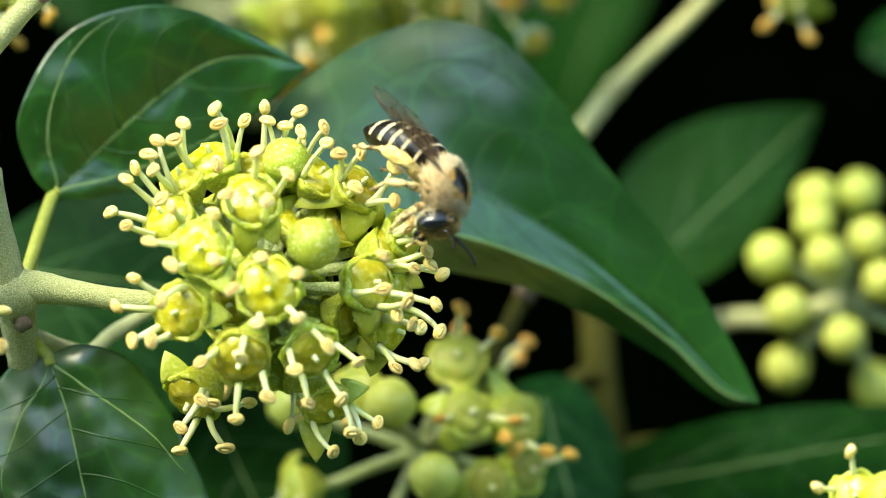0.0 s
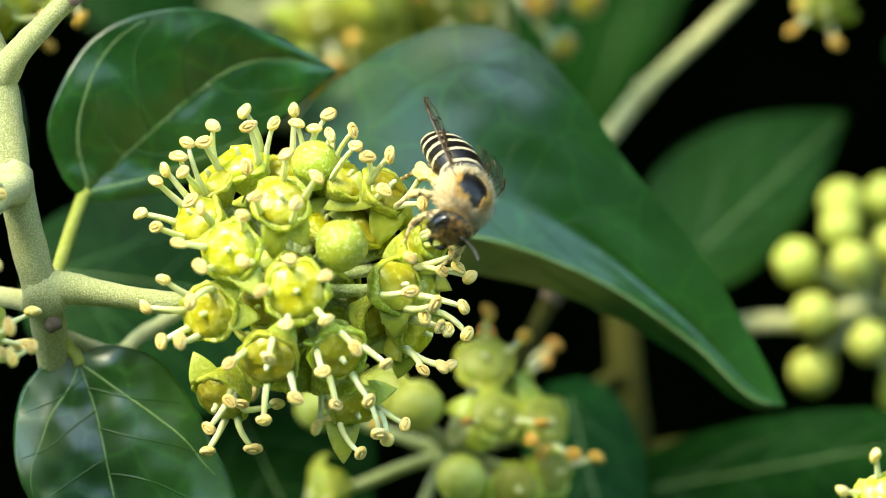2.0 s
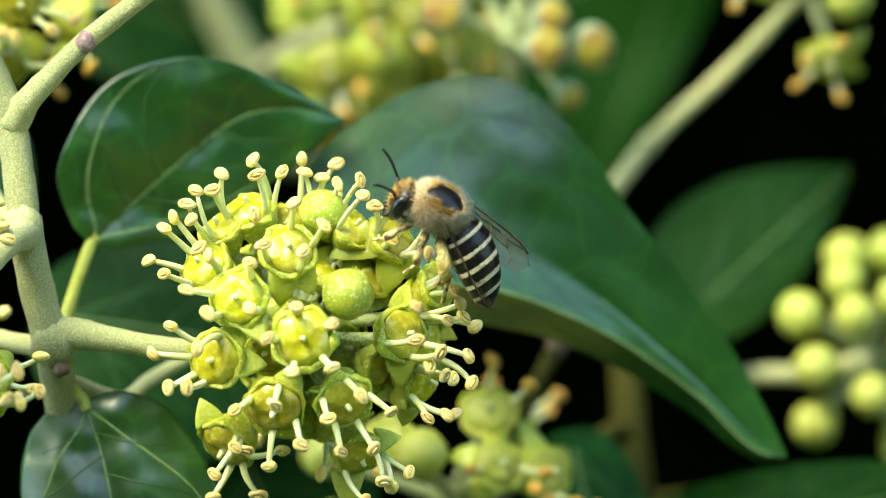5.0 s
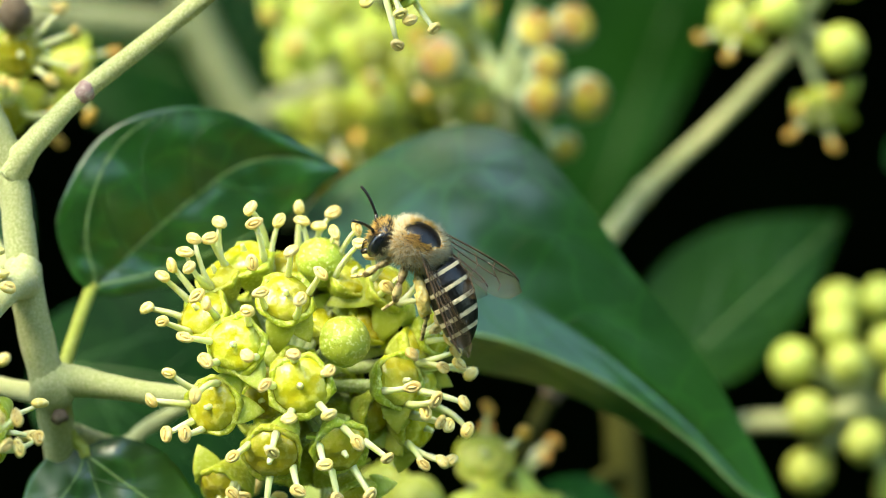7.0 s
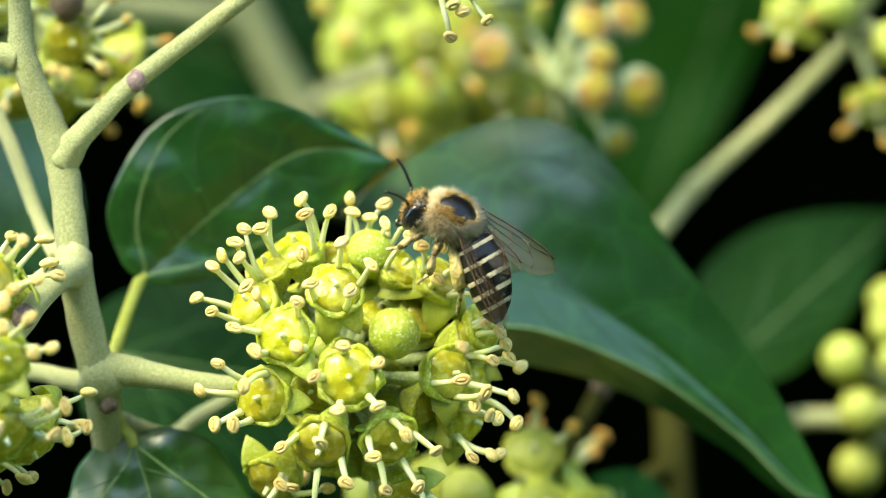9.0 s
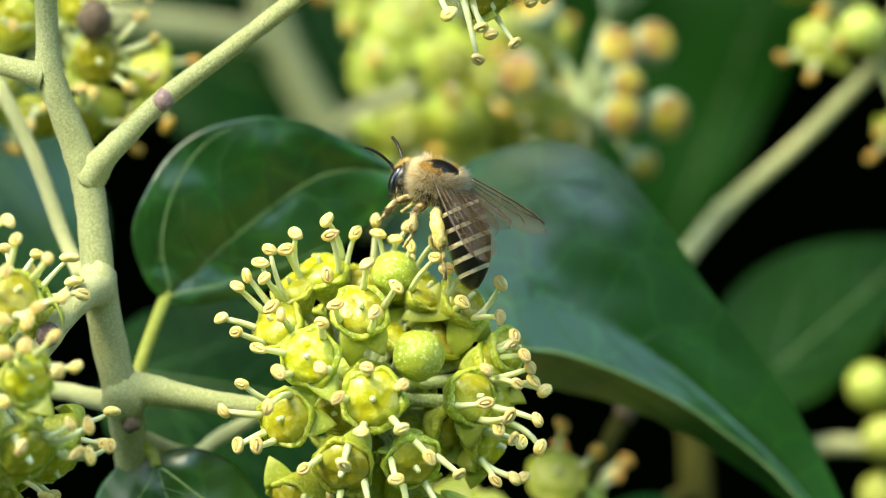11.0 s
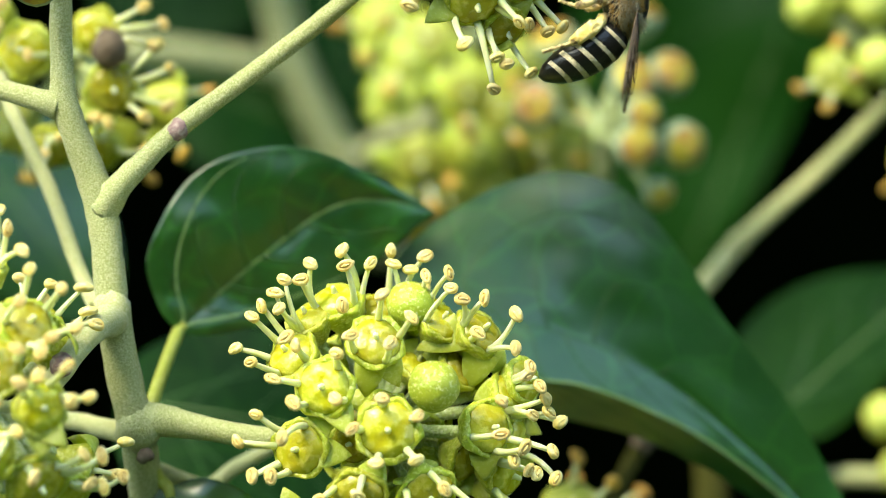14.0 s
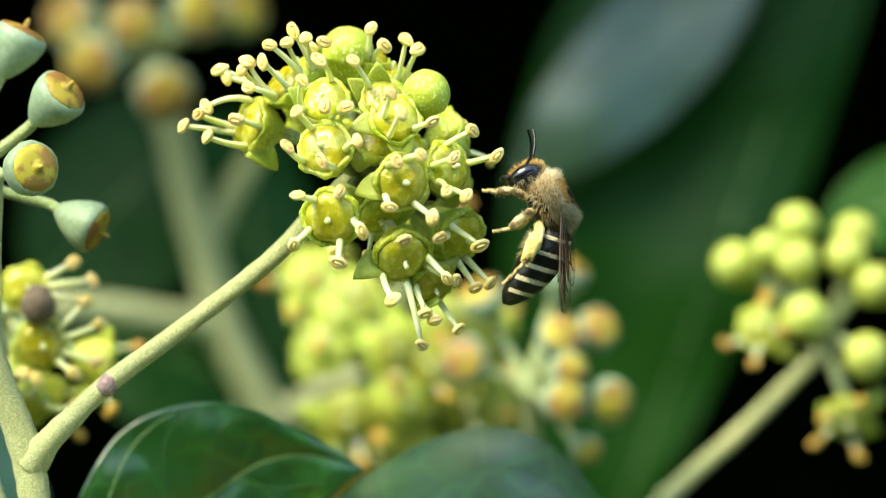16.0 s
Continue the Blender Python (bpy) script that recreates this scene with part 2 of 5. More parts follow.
def smooth(pts, n=6):
    """A Catmull-Rom line through points, n steps a span."""
    pts = [Vector(p) for p in pts]
    q = [pts[0] * 2 - pts[1], *pts, pts[-1] * 2 - pts[-2]]
    out = []
    for i in range(1, len(q) - 2):
        for k in range(n):
            t = k / n
            a, b, c, d = q[i - 1], q[i], q[i + 1], q[i + 2]
            out.append(0.5 * ((2 * b) + (c - a) * t + (2 * a - 5 * b + 4 * c - d) * t * t + (3 * b - a - 3 * c + d) * t ** 3))
    out.append(pts[-1])
    return out


def lathe(bm, profile, sides=16, lobes=0, depth=0.0):
    """A turned form about z; profile of (radius, z)."""
    rings = []
    for r, z in profile:
        ring = []
        for k in range(sides):
            a = 2 * math.pi * k / sides
            rr = r * (1 + depth * math.cos(lobes * a)) if lobes else r
            ring.append(bm.verts.new((rr * math.cos(a), rr * math.sin(a), z)))
        rings.append(ring)
    for a, b in zip(rings, rings[1:]):
        for k in range(sides):
            bm.faces.new((a[k], a[(k + 1) % sides], b[(k + 1) % sides], b[k]))
    bm.faces.new(rings[0][::-1])
    bm.faces.new(rings[-1])
    return bm


def ball(bm, centre, radii, u=10, v=7, turn=None):
    m = Matrix.Translation(centre) @ (turn or Matrix.Identity(4)) @ Matrix.Diagonal((*radii, 1))
    bmesh.ops.create_uvsphere(bm, u_segments=u, v_segments=v, radius=1, matrix=m)
    return bm


# ---- flower pieces, shared ----
rng = random.Random(7)


def cup_mesh(k):
    bm = bmesh.new()
    lathe(bm, [(0.45, -3.0), (0.9, -2.7), (1.6, -1.9), (2.15, -0.9), (2.45, -0.25), (2.5, 0.02), (2.4, 0.22), (2.2, 0.27), (1.95, 0.18), (1.4, -0.2), (0.4, -0.3)], 26, 5, 0.05)
    for v in bm.verts:
        v.co += Vector((noise.noise(v.co * 1.3 + Vector((k * 9, 0, 0))), noise.noise(v.co * 1.3 + Vector((0, k * 9, 5))), noise.noise(v.co * 1.3 + Vector((3, 0, k * 9))))) * 0.26
        v.co += Vector((noise.noise(v.co * 3.1 + Vector((k, 4, 0))), noise.noise(v.co * 3.1 + Vector((0, k, 5))), noise.noise(v.co * 3.1 + Vector((3, 0, k))))) * 0.13
    return mesh_of("flower", bm, CUP)


def disc_mesh(k, skin=DISC):
    bm = bmesh.new()
    lathe(bm, [(2.12, 0.0), (2.06, 0.24), (1.8, 0.52), (1.35, 0.76), (0.8, 0.88), (0.3, 0.92)], 20, 5, 0.02)
    for v in bm.verts:
        v.co.z += 0.3 * noise.noise(v.co * 1.2 + Vector((k * 7, 1, 2)))
        v.co.xy *= 1 + 0.07 * noise.noise(v.co * 0.9 + Vector((1, k * 5, 2)))
    return mesh_of("disc", bm, skin)


def petal_mesh(k):
    """A triangular fleshy petal that bends back from the rim; x runs outwards."""
    bm = bmesh.new()
    n, top, low = 6, [], []
    length, half = (3.0, 1.15) if k % 2 == 0 else (2.6, 1.3)
    bend = (0.9, 1.6, 0.3, 2.1)[k % 4]
    for i in range(n + 1):
        t = i / n
        a = bend * t
        x = length * (math.sin(a) / bend)
        z = -length * (1 - math.cos(a)) / bend
        w = half * (1 - t ** 1.7) + 0.05
        row_t, row_l = [], []
        for s in (-1, -0.5, 0, 0.5, 1):
            hollow = -0.25 * (1 - s * s) * (1 - t) + (0.10 if s == 0 else 0)
            p = Vector((x, s * w, z + hollow))
            row_t.append(bm.verts.new(p + Vector((0, 0, 0.12))))
            row_l.append(bm.verts.new(p - Vector((0, 0, 0.12))))
        top.append(row_t)
        low.append(row_l)
    for a, b in zip(top, top[1:]):
        for j in range(4):
            bm.faces.new((a[j], b[j], b[j + 1], a[j + 1]))
    for a, b in zip(low, low[1:]):
        for j in range(4):
            bm.faces.new((a[j + 1], b[j + 1], b[j], a[j]))
    for i in range(n):
        bm.faces.new((top[i][0], low[i][0], low[i + 1][0], top[i + 1][0]))
        bm.faces.new((top[i][4], top[i + 1][4], low[i + 1][4], low[i][4]))
    for j in range(4):
        bm.faces.new((top[0][j], top[0][j + 1], low[0][j + 1], low[0][j]))
        bm.faces.new((top[n][j + 1], top[n][j], low[n][j], low[n][j + 1]))
    return mesh_of("petal", bm, PETAL)


def filament(k):
    """Mesh of a filament in the xz plane, and the pose of its anther (mm)."""
    lean, length, curl = ((22, 3.3, 14), (36, 2.9, 18), (12, 3.5, 24), (46, 2.7, -10), (28, 3.2, 28), (58, 3.0, -25))[k]
    pts, p, a = [], Vector((0, 0, 0)), radians(lean)
    for i in range(6):
        pts.append(p.copy())
        p += Vector((math.sin(a), 0, math.cos(a))) * length / 5
        a += radians(curl) / 5
    bm = bmesh.new()
    tube(bm, pts, [0.32, 0.27, 0.24, 0.22, 0.2, 0.17], 6)
    d = (pts[-1] - pts[-2]).normalized()
    return mesh_of("filament", bm, FILAMENT), Matrix.Translation(pts[-1] * MM) @ axes(d, (0, 1, 0))


def anther_mesh(k, skin):
    """A plump oval anther, its two pollen sacs parted by an open brown slit."""
    bm = bmesh.new()
    long, wide = ((0.86, 0.58), (0.78, 0.62), (0.92, 0.54), (0.82, 0.60))[k]
    slit = (0.0, 0.14, 0.10, 0.05)[k]
    prof = [(0.25, -0.42), (0.62, -0.34), (0.9, -0.12), (1.0, 0.08), (0.93, 0.26), (0.78, 0.37), (0.62, 0.43), (0.53, 0.43 - slit), (0.44, 0.43 - slit), (0.36, 0.47), (0.12, 0.52)]
    lathe(bm, prof, 14)
    bm.faces.ensure_lookup_table()
    for n, f in enumerate(bm.faces):
        if slit and n // 14 in (6, 7, 8) and n < 140:
            f.material_index = 1 if n // 14 == 7 else 0
    for v in bm.verts:
        rad = math.hypot(v.co.x, v.co.y)
        pinch = 0.55 if rad < 0.56 and v.co.z > 0 else 1.0
        v.co = Vector((v.co.x * long * (1.18 if rad < 0.56 and v.co.z > 0 else 1.0), v.co.y * wide * pinch * (1 - 0.12 * v.co.x), v.co.z * 0.95 - 0.10 * v.co.x ** 2))
        v.co += Vector((noise.noise(v.co * 2.0 + Vector((k * 3, 0, 0))), noise.noise(v.co * 2.0 + Vector((0, k * 3, 0))), noise.noise(v.co * 2.0 + Vector((0, 0, k * 3))))) * 0.07
    return mesh_of("anther", bm, skin, SLIT)


def bud_mesh(skin):
    """A closed bud: a globe with five faint seams above a ring of calyx."""
    bm = bmesh.new()
    prof = [(0.45, -2.7), (0.95, -2.4), (1.55, -1.75), (1.85, -1.0), (1.98, -0.55), (2.12, -0.4), (2.1, 0.0), (2.0, 0.6), (1.7, 1.2), (1.2, 1.65), (0.6, 1.9), (0.12, 2.02)]
    lathe(bm, prof, 20, 5, -0.02)
    return mesh_of("bud", bm, skin)


def fruit_mesh(k):
    bm = bmesh.new()
    lathe(bm, [(0.5, -4.2), (0.9, -3.8), (1.6, -2.8), (2.25, -1.5), (2.5, -0.4), (2.4, 0.25), (2.1, 0.42)], 16, 5, 0.02)
    return mesh_of("fruit", bm, FRUIT)


def fruit_cap_mesh(k):
    bm = bmesh.new()
    lathe(bm, [(2.2, 0.3), (2.05, 0.55), (1.5, 0.75), (0.8, 0.85), (0.3, 0.9), (0.22, 1.5), (0.12, 1.7)], 14)
    for v in bm.verts:
        v.co.z += 0.12 * noise.noise(v.co * 1.5 + Vector((k * 5, 1, 2)))
    return mesh_of("cap", bm, FRUITTOP)


CUPS, DISCS, PETALS = [cup_mesh(k) for k in range(3)], [disc_mesh(k) for k in range(3)], [petal_mesh(k) for k in range(4)]
FILAMENTS, ANTHERS = [filament(k) for k in range(6)], [anther_mesh(k, ANTHER) for k in range(4)]
bm = bmesh.new()
lathe(bm, [(0.34, 0.7), (0.27, 0.95), (0.21, 1.25), (0.22, 1.5), (0.12, 1.62)], 8)
STYLE = mesh_of("style", bm, FILAMENT)
OLD_SHADE_DISCS = [disc_mesh(k, DISC_OLD_SHADE) for k in range(3)]
OLD_ANTHERS = [anther_mesh(k, ANTHEROLD) for k in range(4)]
BUDS, FRUITS, CAPS = [bud_mesh(BUDSKIN), bud_mesh(BUDPALE)], [fruit_mesh(0)], [fruit_cap_mesh(k) for k in range(2)]


def flower(umbel, hub, centre, face, size=1.0, kind="open", stamens=5, petals=1, seed=0, old=False, bare=False):
    """One flower, bud or young fruit of an umbel, with its stalk back to the hub."""
    r = random.Random(seed * 31 + 5)
    face = (Vector(face) + Vector((r.uniform(-1, 1), r.uniform(-1, 1), r.uniform(-1, 1))) * 0.16).normalized()
    turn = axes(face, (r.uniform(-1, 1), r.uniform(-1, 1), r.uniform(-1, 1)))
    here = Matrix.Translation(centre - hub) @ turn @ Matrix.Diagonal((size, size, size, 1))
    if kind == "bud":
        base, low = put("bud", BUDS[1 if old else 0], umbel, here), -2.6
    elif kind == "fruit":
        base, low = put("fruit", FRUITS[0], umbel, here), -4.1
        put("cap", CAPS[seed % 2], base)
    else:
        base, low = put("flower", CUPS[seed % 3], umbel, here), -2.9
        put("disc", (OLD_SHADE_DISCS if old else DISCS)[seed % 3], base)
        put("style", STYLE, base)
        spin = r.uniform(0, 6.3)
        left = r.sample(range(5), min(5, petals))
        for k in left:
            a = spin + k * 2 * math.pi / 5
            put("petal", PETALS[r.randrange(4)], base, Matrix.Rotation(a, 4, "Z") @ move(2.25, 0, -0.1) @ Matrix.Rotation(radians(r.uniform(5, 35)), 4, "Y"))
        front = -face.y > 0.62
        short = 0.85 if front else 1.0
        for k in [] if bare else r.sample(range(5), max(1, stamens - 1) if front else stamens):
            a = spin + (k + 0.5) * 2 * math.pi / 5 + r.uniform(-0.15, 0.15)
            me, end = FILAMENTS[r.randrange(6)]
            m = Matrix.Rotation(a, 4, "Z") @ move(1.9, 0, 0.25) @ Matrix.Rotation(radians(r.uniform(-14, 14)), 4, "X") @ Matrix.Rotation(radians(r.uniform(-10, 12)), 4, "Y")
            thin = Matrix.Diagonal((short, 1, short, 1))
            put("filament", me, base, m @ thin)
            put("anther", (OLD_ANTHERS if old else ANTHERS)[r.randrange(3)], base, m @ Matrix.Translation(end.translation * short) @ end.to_3x3().to_4x4() @ Matrix.Rotation(r.uniform(0, 6.2), 4, "Z") @ Matrix.Rotation(radians(r.choice((-1, 1)) * r.uniform(25, 100)), 4, "Y"))
    # stalk, in the flower's own space (mm)
    back = here.inverted() @ Vector((0, 0, 0)) / MM
    bm = bmesh.new()
    start = Vector((0, 0, low))
    tube(bm, smooth([start, start + Vector((0, 0, -1.2)), (start + back) * 0.5 + Vector((r.uniform(-.3, .3), r.uniform(-.3, .3), -0.6)), back], 4), 0.56, 8)
    part("stalk", bm, PEDICEL, base)
    return base, here


def facing(hub, centre, towards=0.0):
    """Away from the hub, turned partly towards the front."""
    d = (centre - hub).normalized()
    return (d + Vector((0, -towards, 0))).normalized()


def fill(umbel, hub, radius, count, seed, kind="open", back=True, size=1.0, stamens=5, petals=1, spread=1.0, old=False, avoid=None):
    """Further flowers round the far side of an umbel."""
    r = random.Random(seed)
    made = 0
    while made < count:
        d = Vector((r.uniform(-1, 1), r.uniform(-1, 1), r.uniform(-1, 1)))
        if not 0.2 < d.length < 1 or (back and d.normalized().y < 0.15):
            continue
        d.normalize()
        if avoid is not None and d.dot(avoid) > 0.45:
            continue
        made += 1
        flower(umbel, hub, hub + d * radius * MM * r.uniform(0.88, 1.05) * spread, d, size, kind, stamens, petals, seed * 100 + made, old)


# ---- stems and leaves ----
def stem(name, pts, radii, mat, label, category="stem", group="", sides=12, nodes=(), wob=0.10):
    """A stalk along places in the world; radii in mm."""
    origin = pts[0]
    ob = thing(name, origin, label, category, group)
    line = smooth([(p - origin) / MM for p in pts], 8)
    n = len(line)
    rr = [float(np.interp(i / (n - 1), np.linspace(0, 1, len(radii)), radii)) for i in range(n)]
    bm = bmesh.new()
    tube(bm, line, rr, sides, wobble=wob)
    part("stalk", bm, mat, ob)
    for where, size, m in nodes:
        p = (where - origin) / MM
        bm = bmesh.new()
        ball(bm, p, (size, size * 0.8, size), 10, 8)
        for v in bm.verts:
            v.co += (v.co - p) * 0.35 * noise.noise(v.co * 1.7)
        part("node", bm, m, ob)
    return ob


def leaf(label, base, tip, normal, half_left, half_right, fold_left=-6.0, fold_right=-6.0, arch=0.12, wave=0.5, mat=LEAF, belly=0.42, taper=0.62, lobes=0.10, veins=4,
         vein_size=0.35, seed=0, group=""):
    """An ivy leaf from its base to its tip. Half widths in mm on either side of the midrib; fold lifts the halves, arch bends it lengthwise."""
    ob = thing("ivy_leaf", base, label, "leaf", group)
    along = (tip - base) / MM
    length = along.length
    x = along.normalized()
    z = Vector(normal)
    z = (z - x * z.dot(x)).normalized()
    y = z.cross(x)

    peak = max((i / 40) ** (belly * 0.9) * (1 - i / 40) ** taper for i in range(1, 40))

    def at(t, s):
        """s from -1 (right of the midrib, seen with the tip ahead) to 1."""
        half = half_left if s > 0 else half_right
        w = (t ** (belly * 0.9)) * (1 - t) ** taper / peak if t > 0 else 0
        back = lobes * length * abs(s) * (1 - t) ** 5
        px = t * length - back
        py = s * half * w
        fold = radians(fold_left if s > 0 else fold_right)
        pz = (abs(py) - 5.0 * (1 - math.exp(-abs(py) / 5.0))) * math.sin(fold) + arch * length * 4 * t * (1 - t)
        pz += wave * noise.noise(Vector((px * 0.06 + seed * 7, py * 0.06, seed))) * 2 + wave * 0.35 * math.sin(px * 0.35 + seed) * abs(s)
        return x * px + y * py * math.cos(fold) + z * pz

    nt, ns = 34, 26
    bm = bmesh.new()
    rows = [[bm.verts.new(at((i / nt) ** 1.6, -1 + 2 * j / ns)) for j in range(ns + 1)] for i in range(nt + 1)]
    for a, b in zip(rows, rows[1:]):
        for j in range(ns):
            bm.faces.new((a[j], a[j + 1], b[j + 1], b[j]))
    bmesh.ops.remove_doubles(bm, verts=bm.verts, dist=0.02)
    bmesh.ops.recalc_face_normals(bm, faces=bm.faces)
    blade = part("blade", bm, mat, ob)
    sol = blade.modifiers.new("thickness", "SOLIDIFY")
    sol.thickness, sol.offset = 0.0002, 0
    blade.modifiers.new("crisp edge", "EDGE_SPLIT").split_angle = radians(40)

    def on_skin(t, s, r):
        """A place at which a vein of radius r stands 0.06 mm proud of the blade."""
        p = at(t, s)
        n = (at(t + 0.01, s) - at(t - 0.01, s)).cross(at(t, s + 0.04) - at(t, s - 0.04))
        n = z if n.length < 1e-6 else n.normalized()
        if n.dot(z) < 0:
            n = -n
        return p + n * (0.16 - r)

    bm = bmesh.new()
    rr = [vein_size * (1.15 - i / 20) for i in range(21)]
    tube(bm, [on_skin(0.03 + 0.93 * i / 20, 0.0, rr[i]) for i in range(21)], rr, 6)
    part("midrib", bm, VEIN, ob)
    for k in range(veins):
        for sgn in (-1, 1):
            t0 = 0.02 if k == 0 else 0.12 + 0.6 * (k - 1) / max(1, veins - 1) + 0.03 * sgn
            t1 = min(0.93, t0 + (0.62 if k == 0 else 0.26))
            s1 = 0.80
            bm = bmesh.new()
            pts = []
            rr = [vein_size * (0.7 if k == 0 else 0.45) * (1.1 - i / 14) for i in range(15)]
            for i in range(15):
                f = i / 14
                pts.append(on_skin(max(0.02, t0) + (t1 - t0) * f ** 1.15, sgn * max(0.01, s1 * f ** 0.9), rr[i]))
            tube(bm, pts, rr, 5)
            part("vein", bm, VEINDIM, ob)
    return ob


def rail_leaf(label, rails, mat, seed, vein_size, petiole=None, pucker=0.4, pale=True, crease=False):
    """An ivy leaf laid over five lines from base to tip: edge, half, midrib, half, edge. Each line holds places of spot()."""
    base = spot(*rails[0][0])
    ob = thing("ivy_leaf", base, label, "leaf")
    steps = 8
    lines = [smooth([(spot(*p) - base) / MM for p in line], steps) for line in rails]
    count = len(lines[0]) - 1
    middle = lines[2]
    way = (middle[-1] - middle[0]).normalized()

    def at(t, s):
        """t along the leaf, s from -1 to 1 across it."""
        f = min(max(t, 0.0), 1.0) * count
        i = min(int(f), count - 1)
        p = [a[i].lerp(a[i + 1], f - i) for a in lines]
        g = (min(max(s, -1.0), 1.0) + 1) * 2
        k = min(int(g), 3)
        w = g - k
        q = [p[0] * 2 - p[1], *p, p[4] * 2 - p[3]]
        a, b, c, d = q[k], q[k + 1], q[k + 2], q[k + 3]
        if crease and k == 3:
            return b.lerp(c, w)
        if crease and k == 2:
            d = c * 2 - b
        return 0.5 * ((2 * b) + (c - a) * w + (2 * a - 5 * b + 4 * c - d) * w * w + (3 * b - a - 3 * c + d) * w ** 3)

    def normal(t, s):
        n = (at(min(t + 0.02, 1), s) - at(max(t - 0.02, 0), s)).cross(at(t, min(s + 0.06, 1)) - at(t, max(s - 0.06, -1)))
        n = Vector((0, -1, 0)) if n.length < 1e-6 else n.normalized()
        return -n if n.y > 0 else n

    def ribs(k, sgn):
        """Start and end of a side vein."""
        t0 = 0.0 if k == 0 else 0.14 + 0.155 * (k - 1) + 0.03 * sgn
        return t0, min(0.97, t0 + (0.62 if k == 0 else 0.24)), 0.9

    def skin(t, s):
        p = at(t, s)
        grow = min(1.0, 6 * t, 6 * (1 - t))
        h = pucker * noise.noise(p * 0.16 + Vector((seed * 7, 0, 0))) * 1.6 + pucker * 0.5 * noise.noise(p * 0.42 + Vector((0, seed * 5, 0)))
        h -= 0.2 * math.exp(-(s / 0.09) ** 2)
        h += 0.45 * pucker * noise.noise(Vector((p.dot(way) * 0.3, seed, 0))) * abs(s) ** 3
        return p + normal(t, s) * h * grow

    nt, ns = 64, 40
    bm = bmesh.new()
    rows = [[bm.verts.new(skin(i / nt, -1 + 2 * j / ns)) for j in range(ns + 1)] for i in range(nt + 1)]
    for a, b in zip(rows, rows[1:]):
        for j in range(ns):
            bm.faces.new((a[j], a[j + 1], b[j + 1], b[j]))
    bmesh.ops.remove_doubles(bm, verts=bm.verts, dist=0.02)
    bmesh.ops.recalc_face_normals(bm, faces=bm.faces)
    blade = part("blade", bm, mat, ob)
    sol = blade.modifiers.new("thickness", "SOLIDIFY")
    sol.thickness, sol.offset = 0.0002, 0
    if crease:
        blade.modifiers.new("crisp fold", "EDGE_SPLIT").split_angle = radians(35)

    def vein(name, places, radius, skin_mat):
        bm = bmesh.new()
        n = len(places) - 1
        rr = [radius * (1.12 - 0.95 * i / n) for i in range(n + 1)]
        tube(bm, [skin(t, s) + normal(t, s) * (0.15 - rr[i]) for i, (t, s) in enumerate(places)], rr, 7)
        part(name, bm, skin_mat, ob)

    vein("midrib", [(0.01 + 0.95 * i / 40, 0.0) for i in range(41)], vein_size * 1.2, VEIN if pale else VEINDIM)
    for k in range(5):
        for sgn in (-1, 1):
            t0, t1, s1 = ribs(k, sgn)
            vein("vein", [(t0 + 0.01 + (t1 - t0) * (i / 20) ** 1.15, sgn * s1 * (i / 20) ** 0.85) for i in range(21)], vein_size * (0.85 if k == 0 else 0.5), VEIN if pale and k == 0 else VEINDIM)
    if crease:
        bm = bmesh.new()
        tube(bm, [skin(0.06 + 0.9 * i / 50, 0.5) for i in range(51)], [0.17] * 51, 6)
        part("fold", bm, VEIN, ob, "pale line of the folded edge")
    if petiole:
        line = smooth([(spot(*p) - base) / MM for p in petiole] + [Vector((0, 0, 0)), at(0.06, 0)], 6)
        bm = bmesh.new()
        tube(bm, line, [0.68 - 0.16 * i / len(line) for i in range(len(line))], 9)
        part("petiole", bm, PETIOLE, ob, "yellowish petiole")
    return ob


# ---- ground, near-black backdrop for the hedge shade, unseen light blocks ----
def sheet(name, corners, mat, label, category):
    bm = bmesh.new()
    bm.faces.new([bm.verts.new(Vector(c) / MM) for c in corners])
    ob = new(name, mesh_of(name, bm, mat))
    return tagged(ob, label, category, kind="structure")


def wall_box(name, lo, hi, mat, label, category):
    bm = bmesh.new()
    m = Matrix.Translation((Vector(lo) + Vector(hi)) / 2 / MM) @ Matrix.Diagonal((*((Vector(hi) - Vector(lo)) / MM), 1))
    bmesh.ops.create_cube(bm, size=1, matrix=m)
    ob = new(name, mesh_of(name, bm, mat))
    ob.data.polygons.foreach_set("use_smooth", [False] * len(ob.data.polygons))
    return tagged(ob, label, category, kind="structure")


sheet("ground", [(-300, -300, 0), (300, -300, 0), (300, 300, 0), (-300, 300, 0)], SOIL, "short grass and pale soil below the ivy", "ground")
# Dark sheet where the gaps between the leaves hold only shade.
wall_box("wall_back", (-2.0, 0.55, 0.0), (2.0, 0.70, 2.2), HEDGE, "near-black backdrop holding the shade inside the ivy hedge", "wall")
# Unseen block added overhead; keeps sun and sky off the far leaves.
wall_box("wall_top", (-2.0, 0.06, 1.34), (2.0, 0.55, 2.2), HEDGE, "unseen block added overhead to shade the far leaves", "wall")
# Unseen dark block added at the left.
wall_box("wall_side", (-2.0, 0.26, 0.0), (-0.45, 0.55, 1.34), HEDGE, "unseen near-black block closing the left of the hedge", "wall")
# Unseen hedge added behind the eye; cuts low sky from leaf reflections.
wall_box("wall_opposite", (-7.0, -4.4, 0.0), (7.0, -3.6, 3.0), LEAFFAR, "unseen hedge added to keep low sky out of the leaf gloss", "hedge")


